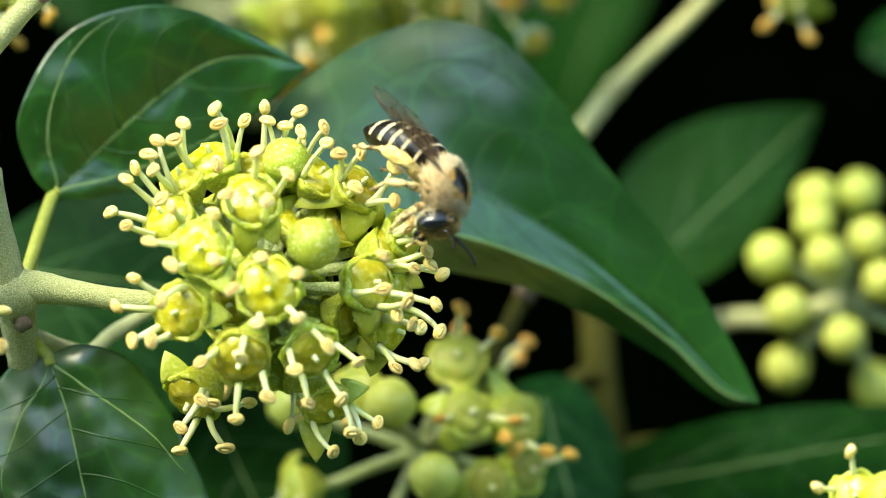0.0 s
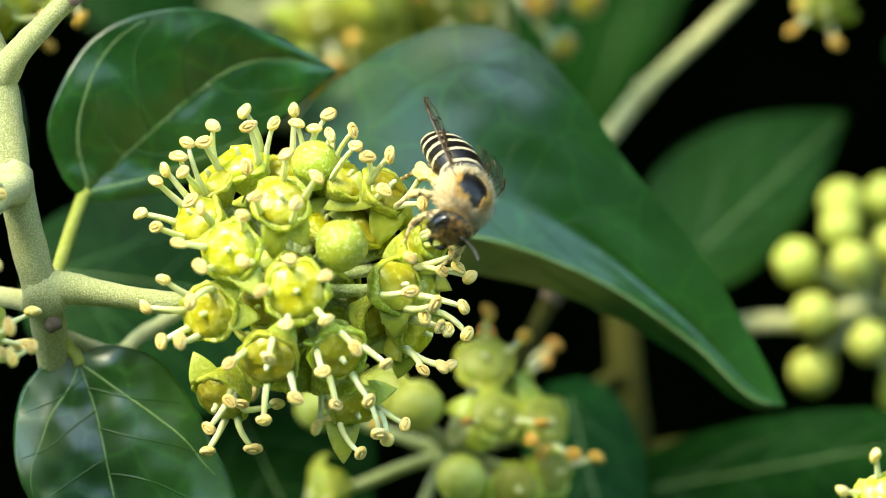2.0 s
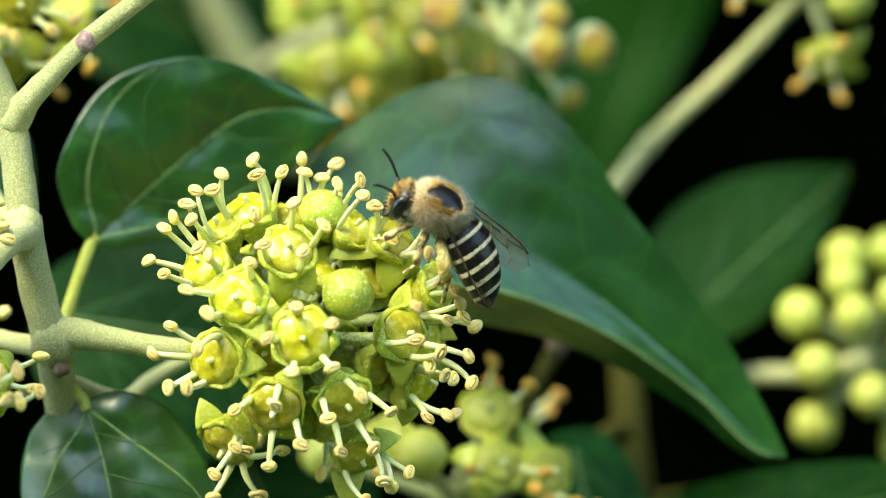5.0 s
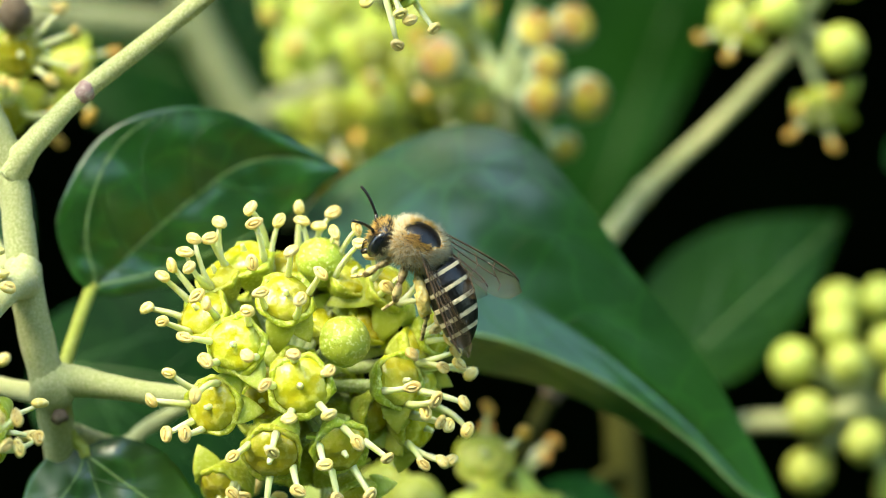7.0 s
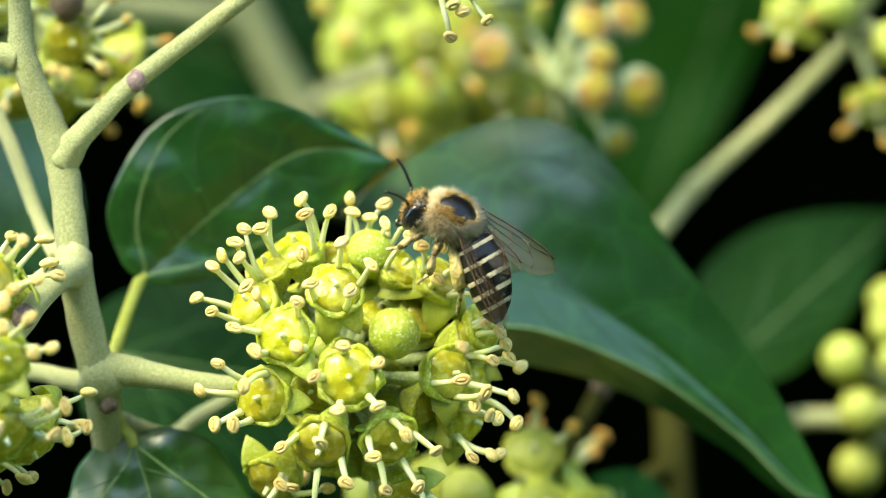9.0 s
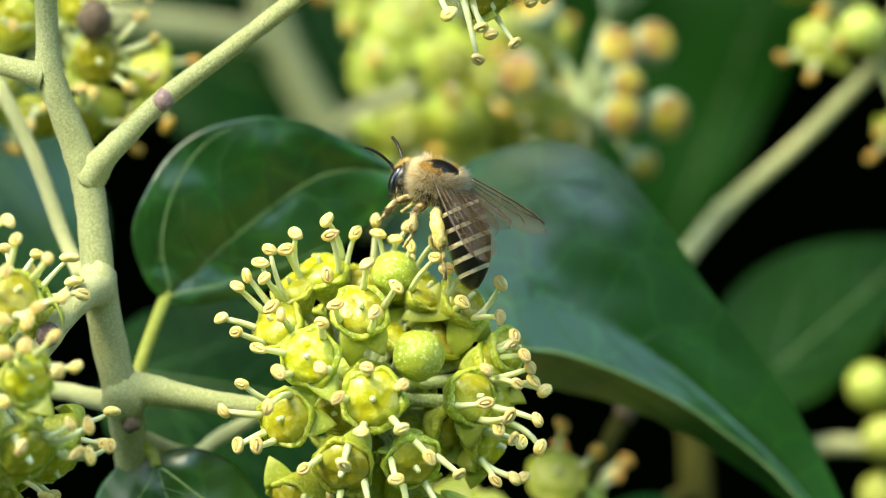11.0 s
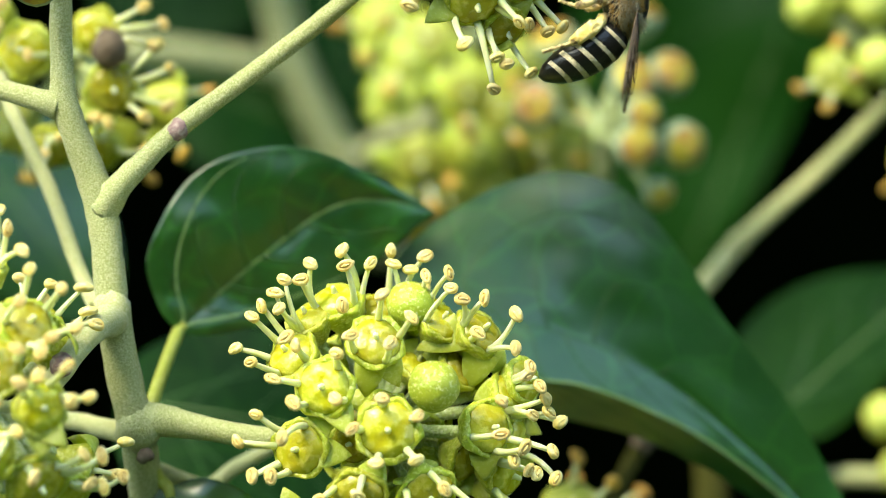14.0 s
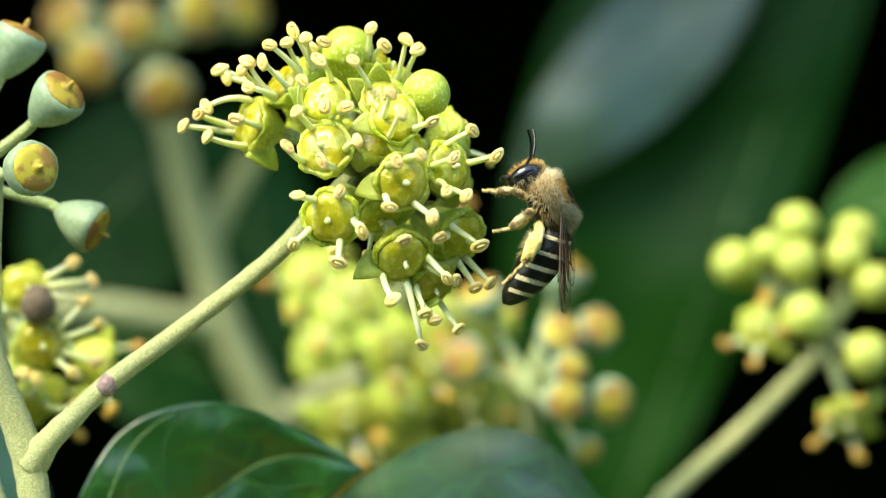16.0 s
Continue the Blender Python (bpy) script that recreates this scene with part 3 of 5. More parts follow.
# ---- umbels ----
def umbel(name, label, category, u, v, d, radius, items, front=0.25, seed=1, extra=0, size=1.0, group="ivy flower heads", extra_kind="open", stamens=5, old=False, avoid=None):
    """A head of flowers round a hub. items: (u, v, kind, size, petals) seen at the front; extra flowers fill the far side."""
    hub = spot(u, v, d)
    k = (DIST + d) / DIST
    ob = thing(name, hub, label, category, group)
    bm = bmesh.new()
    ball(bm, (0, 0, 0), (1.3 * size, 1.3 * size, 1.3 * size), 10, 8)
    part("hub", bm, PEDICEL, ob)
    for n, (fu, fv, kind, fsize, petals) in enumerate(items):
        rho = math.hypot(fu - u, fv - v) * k
        depth = math.sqrt(max(0.0, radius ** 2 - rho ** 2))
        centre = spot(fu, fv, d - depth)
        flower(ob, hub, centre, facing(hub, centre, front), fsize * size, kind, stamens, petals, seed * 40 + n, old)
    fill(ob, hub, radius, extra, seed + 50, extra_kind, True, size, stamens, 1, 1.0, old, avoid)
    return ob


def head_of(name, label, category, u, v, d, radius, front, seed):
    """The hub of a head whose flowers bloom() adds one by one."""
    hub = spot(u, v, d)
    ob = thing(name, hub, label, category, "ivy flower heads")
    bm = bmesh.new()
    ball(bm, (0, 0, 0), (1.3, 1.3, 1.3), 10, 8)
    part("hub", bm, PEDICEL, ob)
    return ob, hub, (u, v, d, radius, front), random.Random(seed)


def bloom(head, at, kind, size, anthers, petals=(), deep=None):
    """One flower of a head, on the head's globe or at the depth given, with its stamens and petals pointing where they grow."""
    ob, hub, (u, v, d, radius, front), r = head
    if deep is None:
        rho = math.hypot(at[0] - u, at[1] - v)
        deep = d - math.sqrt(max(4.0, radius ** 2 - rho ** 2))
    centre = spot(*at, deep)
    face = facing(hub, centre, front)
    seed = r.randrange(1000)
    base, here = flower(ob, hub, centre, face, size, kind, 0, 0, seed, bare=True)
    back = here.inverted()
    reach = 5.0
    for au, av in anthers:
        flat = spot(au, av, deep) - centre
        rise = math.sqrt(max(0.0, reach ** 2 - (flat.length / MM) ** 2))
        lift = max((-rise, rise * 0.6), key=lambda y: (spot(au, av, deep + y) - centre).dot(face))
        end = back @ (spot(au, av, deep + lift) - hub) / MM
        out = Vector((end.x, end.y, 0))
        if out.length < 0.3:
            out = Vector((math.cos(seed), math.sin(seed), 0))
        root = out.normalized() * 1.9 + Vector((0, 0, 0.1))
        span = (end - root).length
        mid = root + Vector((out.x, out.y, 0)).normalized() * 0.12 * span + Vector((0, 0, 0.42 * span))
        pts = [root * (1 - t) ** 2 + mid * 2 * t * (1 - t) + end * t * t for t in (0, 0.2, 0.4, 0.6, 0.8, 1.0)]
        bm = bmesh.new()
        tube(bm, pts, [0.34, 0.31, 0.28, 0.26, 0.24, 0.19], 7)
        part("filament", bm, FILAMENT, base)
        out_way = (spot(au, av, deep + lift) - hub).normalized()
        way = (out_way * 0.6 + Vector((r.gauss(0, 0.45), -1.0, r.gauss(0, 0.45)))).normalized()
        turn = axes(way, (r.gauss(0, 1), 0, r.gauss(0, 1)))
        grow = r.uniform(0.84, 1.02)
        put("anther", ANTHERS[r.randrange(4)], base, back @ Matrix.Translation(spot(au, av, deep + lift) - hub) @ turn @ Matrix.Diagonal((grow, grow, grow, 1)))
    for pu, pv in petals:
        tip = back @ (spot(pu, pv, deep - 0.5) - hub) / MM
        root = Vector((tip.x, tip.y, 0)).normalized() * 1.95 + Vector((0, 0, -0.15))
        along = tip - root
        long = min(max(along.length / 2.75, 0.8), 1.5)
        x = along.normalized()
        z = back.to_3x3() @ Vector((0, -1, 0.25))
        z = (z - x * z.dot(x)).normalized()
        turn = Matrix((x, z.cross(x), z)).transposed().to_4x4()
        put("petal", PETALS[r.choice((0, 2))], base, Matrix.Translation(root * MM) @ turn @ Matrix.Diagonal((long, max(1.05, long * 0.95), 1.0, 1)))


O, U, Y = "open", "bud", "fruit"
main_head = head_of("ivy_flower_head", "round yellow-green ivy flower head with cream stamens, in full bloom", "flower head", -3.66, -15.46, 3, 11.0, 0.5, 3)
bloom(main_head, (-7.26, -4.43), O, 1.05, [(-9.6, -1.1), (-10.5, -2.5), (-6.8, 0.1), (-6.5, -1.2), (-6.8, -4.7)], petals=[(-8.8, -6.3)])
bloom(main_head, (-9.77, -5.97), O, 0.90, [(-11.9, -2.5), (-12.7, -3.7), (-12.4, -5.1)], deep=0)
bloom(main_head, (-11.21, -9.22), O, 1.05, [(-16.2, -8.6), (-14.9, -9.8), (-13.9, -4.8), (-14.8, -5.8), (-11.8, -7.6), (-10.9, -8.3)])
bloom(main_head, (-8.36, -12.03), O, 1.10, [(-12.9, -11.3), (-11.1, -13.4), (-7.4, -13.0), (-7.3, -9.0)], petals=[(-6.9, -14.5)])
bloom(main_head, (-3.89, -7.99), O, 1.05, [(-6.1, -7.4), (-2.6, -8.1), (-3.3, -3.8), (-0.7, -5.8)], petals=[(-4.9, -13.2), (-2.1, -11.2)])
bloom(main_head, (-0.77, -4.65), U, 1.02, [])
bloom(main_head, (-3.59, -5.05), O, 0.95, [(-2.5, 0.1), (-4.3, -1.0), (-2.3, -1.1)], deep=3)
bloom(main_head, (0.35, -4.93), O, 0.95, [(-0.8, -1.6), (0.5, -0.4), (0.6, -2.2)], deep=4)
bloom(main_head, (1.88, -6.22), O, 0.90, [(2.6, -1.9), (2.8, -3.2)], deep=1)
bloom(main_head, (5.30, -7.17), O, 1.00, [(3.8, -4.2), (5.8, -4.1), (8.6, -5.5), (5.2, -7.2), (8.5, -8.5)], petals=[(-0.0, -8.5), (4.1, -12.4), (7.5, -11.1)])
bloom(main_head, (1.34, -11.87), U, 1.08, [])
bloom(main_head, (-2.74, -15.77), O, 1.18, [(-3.3, -13.0), (-0.1, -14.5), (-5.9, -15.7), (-3.8, -18.7), (-0.2, -18.4)])
bloom(main_head, (-10.53, -17.48), O, 1.08, [(-14.4, -14.4), (-16.0, -16.8), (-12.1, -16.5), (-14.7, -19.9), (-13.1, -19.9)], petals=[(-7.6, -17.8), (-8.8, -15.2)])
bloom(main_head, (-5.41, -21.76), O, 1.12, [(-8.9, -22.0), (-5.4, -21.6), (-3.1, -25.2), (-6.0, -27.0)], petals=[(-4.1, -19.6)])
bloom(main_head, (0.77, -21.33), O, 1.10, [(-0.7, -22.9), (2.3, -21.0), (4.9, -22.4), (0.4, -25.9), (3.3, -25.6)], petals=[(-0.9, -20.2), (0.3, -19.2)])
bloom(main_head, (-9.62, -24.93), O, 1.12, [(-10.8, -27.6), (-11.0, -29.6), (-8.9, -25.3), (-8.0, -25.5), (-7.0, -29.5), (-4.8, -25.6)], petals=[(-11.1, -23.0)])
bloom(main_head, (1.98, -26.13), O, 0.95, [(6.4, -27.8), (4.1, -28.5), (4.8, -29.1), (2.4, -30.2)], petals=[(0.9, -30.9), (4.2, -24.8)], deep=-1)
bloom(main_head, (7.86, -12.83), O, 1.00, [(7.3, -13.2), (11.2, -13.0), (11.5, -14.2), (10.0, -14.4), (12.5, -15.0)], petals=[(4.8, -13.0)])
bloom(main_head, (6.00, -15.58), O, 1.08, [(7.2, -16.1), (9.3, -17.3), (11.8, -17.6)], petals=[(4.0, -15.2), (5.8, -18.4)])
bloom(main_head, (7.64, -19.49), O, 1.08, [(8.4, -18.5), (10.4, -19.6), (9.7, -19.3), (12.1, -20.0), (8.1, -23.0), (9.8, -22.8), (10.6, -22.7)], petals=[(6.4, -21.9), (4.7, -20.9)])
bloom(main_head, (9.24, -11.40), O, 0.90, [(9.8, -10.2), (9.5, -10.9), (10.7, -11.9)], deep=1)
bloom(main_head, (3.61, -10.22), O, 0.90, [], petals=[(0.2, -10.3), (1.7, -9.2), (6.0, -11.5)], deep=2)
bloom(main_head, (4.22, -18.39), O, 0.95, [], petals=[(2.0, -19.8), (5.2, -21.1), (1.4, -17.3)], deep=1)
bloom(main_head, (8.33, -16.55), O, 0.90, [], petals=[(10.3, -15.6), (9.7, -18.6)], deep=1)
bloom(main_head, (-0.32, -10.09), O, 0.85, [], petals=[(-0.5, -7.9), (-1.4, -11.8)], deep=3)
fill(*main_head[:2], 9.5, 12, 53, "open", True, 1.0, 2, 4, avoid=Vector((-1, 0, -0.1)))
fill(*main_head[:2], 6.0, 7, 57, "open", False, 0.9, 0, 4, avoid=Vector((-1, 0, -0.1)))

# stems
stem("main_stem", [spot(-31.45, 30.05, 2), spot(-31.70, 22.05, 2), spot(-31.60, 16.55, 2), spot(-31.20, 12.55, 2), spot(-28.80, 6.05, 3), spot(-27.70, 1.05, 3), spot(-27.10, -4.95, 3), spot(-26.10, -10.95, 4), spot(-24.95, -15.95, 5), spot(-24.20, -20.95, 8), spot(-23.70, -27.95, 14), spot(-24.20, -47.95, 20)],
     [1.0, 1.0, 1.05, 1.25, 1.45, 1.45, 1.5, 1.6, 1.65, 1.6, 1.4, 1.4], STEM, "upright pale green downy ivy stem with side shoots", nodes=[(spot(-27.20, -5.20, 2), 1.75, STEMPALE), (spot(-24.80, -15.70, 4), 2.1, STEM), (spot(-24.20, -18.05, 3.6), 0.75, BROWN)])
stem("flower_stalk", [spot(-24.95, -14.95, 5), spot(-22.70, -14.95, 4), spot(-18.20, -15.80, 4), spot(-12.70, -16.55, 4), spot(-7.12, -15.85, 4), spot(-3.66, -15.46, 3)], [1.75, 1.5, 1.05, 1.0, 1.0, 1.2], STEM, "pale green flower stalk of the main head", group="flower stalks")
stem("flower_stalk", [spot(-27.95, 3.55, 3), spot(-26.45, 5.80, 2), spot(-24.20, 8.05, 2), spot(-21.20, 10.95, 2), spot(-14.20, 16.15, 2), spot(-6.70, 22.05, 3), spot(-2.80, 26.18, 4), spot(0.70, 29.43, 4)], [1.5, 1.2, 1.0, 0.95, 0.85, 0.85, 0.9, 1.0], STEM,
     "slanting pale green flower stalk with a purplish node", group="flower stalks", nodes=[(spot(-21.35, 10.75, 1.4), 0.95, NODE)])
stem("flower_stalk", [spot(-27.20, -5.95, 2), spot(-28.45, -6.70, -1), spot(-30.45, -8.95, -4), spot(-33.20, -12.45, -6), spot(-37.20, -14.95, -8)], [1.7, 1.2, 1.05, 1.0, 1.0], STEMPALE, "short pale flower stalk with a pinkish node", group="flower stalks", nodes=[(spot(-31.60, -10.20, -6), 1.1, NODE)])
stem("flower_stalk", [spot(-31.95, 12.80, 2), spot(-33.70, 13.30, 2), spot(-37.20, 14.30, 3), spot(-41.20, 15.05, 4), spot(-43.70, 19.05, 5), spot(-34.82, 28.39, 5)], [1.3, 1.05, 0.9, 0.9, 0.8, 0.8], STEM, "pale green stalk of the young fruit cluster", group="flower stalks")
stem("side_stem", [spot(-28.45, -4.95, 8), spot(-29.95, -1.95, 11), spot(-32.70, 5.55, 13), spot(-35.95, 12.30, 15), spot(-37.20, 15.55, 20)], [0.8, 0.7, 0.7, 0.65, 0.6], STEMPALE, "thin yellowish side stem behind the main stem", group="side stems")
stem("side_stem", [spot(-24.70, -16.20, 6), spot(-27.70, -15.70, 8), spot(-31.20, -14.95, 10), spot(-42.20, -13.95, 14)], [1.1, 0.95, 0.85, 0.8], STEMPALE, "level pale side stem at the node", group="side stems")
stem("side_stem", [spot(-23.28, -19.44, 9), spot(-18.89, -20.82, 16), spot(-16.38, -19.17, 18), spot(-11.36, -16.39, 20)], [0.9, 0.75, 0.7, 0.6], STEMPALE, "yellowish petiole behind the flower head", group="side stems")

upper_head = head_of("ivy_flower_head", "ivy flower head with stamens and green petals, visited by the bee", "flower head", 1.20, 29.43, 4, 11.0, 0.35, 4)
bloom(upper_head, (-1.56, 25.68), O, 1.08, [(-4.5, 27.6), (-4.8, 23.3), (-0.9, 21.7), (1.2, 24.5), (-0.8, 27.9)])
bloom(upper_head, (-2.08, 31.70), O, 1.05, [(-5.4, 31.9), (-2.3, 30.7), (0.8, 32.5), (-4.6, 35.0)])
bloom(upper_head, (-8.60, 33.85), O, 1.05, [(-14.6, 33.8), (-12.5, 32.8), (-13.3, 34.8), (-12.6, 35.5), (-9.9, 34.4)], petals=[(-5.9, 29.9)])
bloom(upper_head, (-5.46, 37.58), O, 1.00, [(-10.8, 38.1), (-11.4, 38.8), (-9.0, 39.5), (-9.4, 38.8), (-7.6, 39.5), (-7.0, 41.0), (-8.9, 37.2)])
bloom(upper_head, (-2.09, 35.98), O, 0.95, [(-2.1, 35.6), (-0.2, 35.5), (-4.1, 37.8), (-2.6, 39.6)], petals=[(-4.6, 36.7)])
bloom(upper_head, (-0.09, 40.51), U, 1.10, [])
bloom(upper_head, (-4.10, 38.74), O, 0.90, [(-4.9, 42.2), (-5.5, 41.2), (-3.8, 41.6), (-2.2, 41.3)], deep=2)
bloom(upper_head, (1.56, 39.76), O, 0.90, [(2.0, 42.5), (3.2, 40.9)], deep=3)
bloom(upper_head, (3.77, 38.25), O, 0.90, [(5.1, 41.5), (6.1, 40.6)], deep=3)
bloom(upper_head, (6.94, 36.75), U, 1.02, [])
bloom(upper_head, (3.18, 35.99), O, 0.90, [(3.7, 36.7), (0.4, 39.6)], petals=[(0.7, 37.5), (2.6, 38.8)])
bloom(upper_head, (4.18, 34.48), O, 0.95, [(4.6, 35.0), (7.4, 34.2)], petals=[(0.9, 33.9), (4.9, 31.1)])
bloom(upper_head, (4.79, 28.85), O, 1.05, [(6.5, 31.2), (3.7, 26.6), (4.3, 30.6), (7.5, 25.7)], petals=[(1.9, 28.4)])
bloom(upper_head, (8.80, 30.07), O, 1.00, [(11.0, 33.4), (13.2, 31.2), (9.4, 31.0), (8.7, 28.0), (10.5, 27.6)])
bloom(upper_head, (4.81, 22.18), O, 1.10, [(4.0, 18.4), (5.0, 23.7), (8.8, 20.3), (9.6, 20.1), (6.5, 14.4)], petals=[(1.9, 21.4), (4.2, 24.2)])
bloom(upper_head, (9.96, 24.04), O, 1.05, [(8.1, 23.9), (11.7, 23.2), (11.3, 19.5), (12.6, 19.9)], petals=[(8.7, 21.4)])
bloom(upper_head, (7.46, 19.68), O, 0.90, [(6.8, 17.2), (7.7, 16.6), (9.8, 15.8)], petals=[(7.7, 18.4)], deep=-1)
fill(*upper_head[:2], 6.0, 5, 58, "open", False, 0.9, 0, 4, avoid=Vector((-0.6, 0, -0.8)))
fill(*upper_head[:2], 10.0, 9, 54, "open", True, 1.0, 2, 1, avoid=Vector((-0.6, 0, -0.8)))
side_head = head_of("ivy_flower_head", "ivy flower head on a short stalk in full bloom", "flower head", -38.20, -13.95, -8, 11.0, 0.3, 5)
bloom(side_head, (-38.97, -1.46), O, 1.05, [(-37.2, 3.5), (-36.4, 2.0), (-38.2, -0.8), (-35.1, -0.0)])
bloom(side_head, (-34.66, -6.57), O, 1.08, [(-34.4, -1.6), (-35.3, -4.4), (-31.6, -3.3), (-30.2, -6.7), (-32.4, -7.6), (-33.4, -8.9)], petals=[(-37.8, -5.8), (-37.0, -8.6)])
bloom(side_head, (-37.98, -10.48), O, 1.15, [(-37.8, -11.0), (-38.9, -6.3), (-37.9, -7.5), (-35.5, -8.7), (-37.5, -13.3)])
bloom(side_head, (-33.47, -13.88), O, 1.00, [(-33.6, -11.0), (-31.1, -10.2), (-35.3, -11.7), (-30.7, -13.3), (-29.1, -12.9)], petals=[(-33.3, -18.0), (-32.3, -16.2)])
bloom(side_head, (-38.59, -18.00), O, 1.18, [(-38.0, -19.0), (-35.6, -16.0)])
bloom(side_head, (-33.68, -20.50), O, 1.12, [(-34.0, -20.1), (-29.6, -18.0), (-28.0, -18.1)])
bloom(side_head, (-31.27, -21.60), O, 0.95, [(-29.1, -20.6), (-27.9, -20.8), (-26.1, -20.0)])
bloom(side_head, (-42.29, -4.97), O, 1.05, [(-43.8, -2.0), (-42.8, -1.5)])
bloom(side_head, (-42.80, -12.99), O, 1.10, [(-43.8, -14.0)])
bloom(side_head, (-41.81, -21.01), O, 1.05, [(-42.3, -23.0)])
bloom(side_head, (-36.79, -24.52), O, 1.05, [(-36.3, -26.0), (-37.8, -27.0)])
fill(*side_head[:2], 10.5, 8, 55, "open", True, 1.0, 3, 2)
rear_head = head_of("ivy_flower_head", "ivy flower head behind the stem, a little out of focus", "flower head", -30.31, 16.89, 34, 11.5, 0.3, 6)
bloom(rear_head, (-34.83, 17.66), O, 1.15, [(-34.6, 17.3)])
bloom(rear_head, (-38.24, 20.81), O, 1.10, [(-37.2, 19.8), (-37.0, 21.8)])
bloom(rear_head, (-27.22, 14.31), O, 1.05, [(-22.0, 16.1), (-22.2, 12.8), (-24.2, 11.8), (-23.2, 18.3)], petals=[(-29.2, 12.6)])
bloom(rear_head, (-28.47, 19.31), O, 1.00, [(-24.4, 21.6), (-22.7, 20.1), (-23.6, 18.1)])
bloom(rear_head, (-28.48, 8.80), O, 1.00, [(-24.2, 8.9), (-28.7, 11.8), (-27.5, 11.3)])
bloom(rear_head, (-38.75, 15.56), O, 1.00, [(-38.6, 16.3), (-40.8, 14.1)])
bloom(rear_head, (-32.74, 8.96), O, 1.00, [(-31.7, 10.1), (-33.2, 8.6)])
bloom(rear_head, (-41.25, 18.06), O, 1.10, [])
fill(*rear_head[:2], 11.0, 6, 56, "open", True, 1.05, 3, 2, old=True)
umbel("ivy_flower_head", "lower ivy flower head with orange anthers and green buds", "flower head", 10.10, -30.40, 41, 13.7, [
    (13.46, -22.63, O, 1.1, 0), (14.29, -27.33, O, 1.0, 4), (18.54, -28.21, O, 1.05, 3), (7.53, -26.13, U, 1.1, 0), (11.25, -32.80, U, 1.05, 0),
    (-1.24, -26.08, U, 1.0, 0), (15.89, -33.79, O, 1.0, 4), (19.14, -32.42, O, 1.0, 2), (-1.09, -33.47, O, 1.0, 1), (4.62, -24.80, O, 1.0, 2), (7.13, -38.18, O, 1.0, 1), (13.52, -38.39, U, 1.0, 1)], 0.25, 7, 1, 1.07, stamens=3, old=True)
umbel("ivy_bud_cluster", "cluster of round yellow-green ivy buds, out of focus", "bud cluster", 47.44, -18.34, 78, 12.0, [
    (41.26, -14.54, U, 1.15, 0), (45.42, -9.40, U, 1.15, 0), (45.20, -11.61, U, 1.0, 0), (49.23, -9.04, U, 1.1, 0), (46.08, -14.70, U, 1.05, 0), (50.07, -13.25, U, 1.1, 0),
    (42.63, -19.26, U, 1.12, 0), (47.57, -21.89, U, 1.05, 0), (42.41, -24.33, U, 1.15, 0), (50.38, -26.32, U, 1.15, 0), (51.18, -16.98, U, 1.05, 0), (54.46, -22.02, U, 1.1, 0)], 0.1, 8, 0, 1.0, "ivy bud clusters", U, old=True)
umbel("ivy_bud_cluster", "cluster of yellow-green ivy buds at the end of a slanting stalk", "bud cluster", 42.24, 14.97, 72, 12.5, [
    (39.73, 25.07, U, 1.1, 0), (34.23, 21.62, U, 1.15, 0), (39.83, 21.87, U, 1.1, 0), (44.98, 24.38, U, 1.05, 0), (44.23, 22.38, U, 1.05, 0), (40.49, 16.87, U, 1.15, 0),
    (46.74, 19.73, U, 1.05, 0), (46.00, 13.37, U, 1.15, 0), (36.49, 15.96, O, 1.0, 2), (44.25, 7.97, O, 1.0, 3), (37.23, 22.97, U, 0.9, 0)], 0.1, 9, 0, 1.0, "ivy bud clusters", U, old=True)
umbel("ivy_fruit_cluster", "cluster of orange-capped unripe ivy fruits on grey-green stalks", "fruit cluster", 15.98, 10.44, 68, 11.0, [
    (10.22, 13.08, Y, 0.92, 0), (18.88, 15.34, Y, 0.9, 0), (22.23, 15.95, Y, 0.85, 0), (23.34, 9.34, Y, 0.92, 0), (19.23, 9.34, Y, 0.85, 0),
    (21.24, 5.09, Y, 0.6, 0), (19.73, 12.19, Y, 0.7, 0), (11.72, 18.94, Y, 0.9, 0), (19.47, 21.20, Y, 0.9, 0)], 0.5, 10, 0, 1.1, "ivy fruit clusters", Y)
umbel("ivy_fruit_cluster", "cluster of grey-green young ivy fruits with brown caps", "fruit cluster", -34.32, 29.39, 6, 12.5, [
    (-29.08, 41.80, Y, 1.0, 0), (-25.43, 36.66, Y, 1.0, 0), (-27.92, 30.00, Y, 1.0, 0), (-22.56, 24.65, Y, 0.95, 0), (-33.82, 23.89, Y, 1.0, 0), (-38.33, 32.39, Y, 1.0, 0)], 0.2, 11, 2, 1.0, "ivy fruit clusters", Y)
umbel("ivy_flower_head", "blurred yellow ivy flower head deep in the bush", "flower head", 2.22, 12.92, 90, 17.8, [
    (-3.79, 20.92, O, 1.1, 4), (0.61, 18.82, O, 1.1, 4), (-2.28, 13.92, O, 1.1, 4), (0.22, 7.92, O, 1.15, 4), (5.23, 9.17, O, 1.1, 4), (10.23, 9.43, O, 1.1, 4),
    (4.22, 13.93, O, 1.1, 4), (7.22, 12.43, O, 1.1, 4), (2.73, 4.92, O, 1.0, 4), (8.72, 16.93, O, 1.0, 4), (-0.79, 16.92, O, 1.0, 4), (6.23, 4.92, O, 1.0, 4), (-0.95, 2.50, Y, 1.0, 0), (12.9, 8.5, O, 1.0, 4), (14.7, 9.8, O, 0.95, 4), (11.3, 6.4, O, 1.0, 4), (11.2, 12.4, O, 0.9, 4)], 0.3, 12, 3, 1.08, stamens=1, old=True, avoid=Vector((-1, 0, 0.3)))
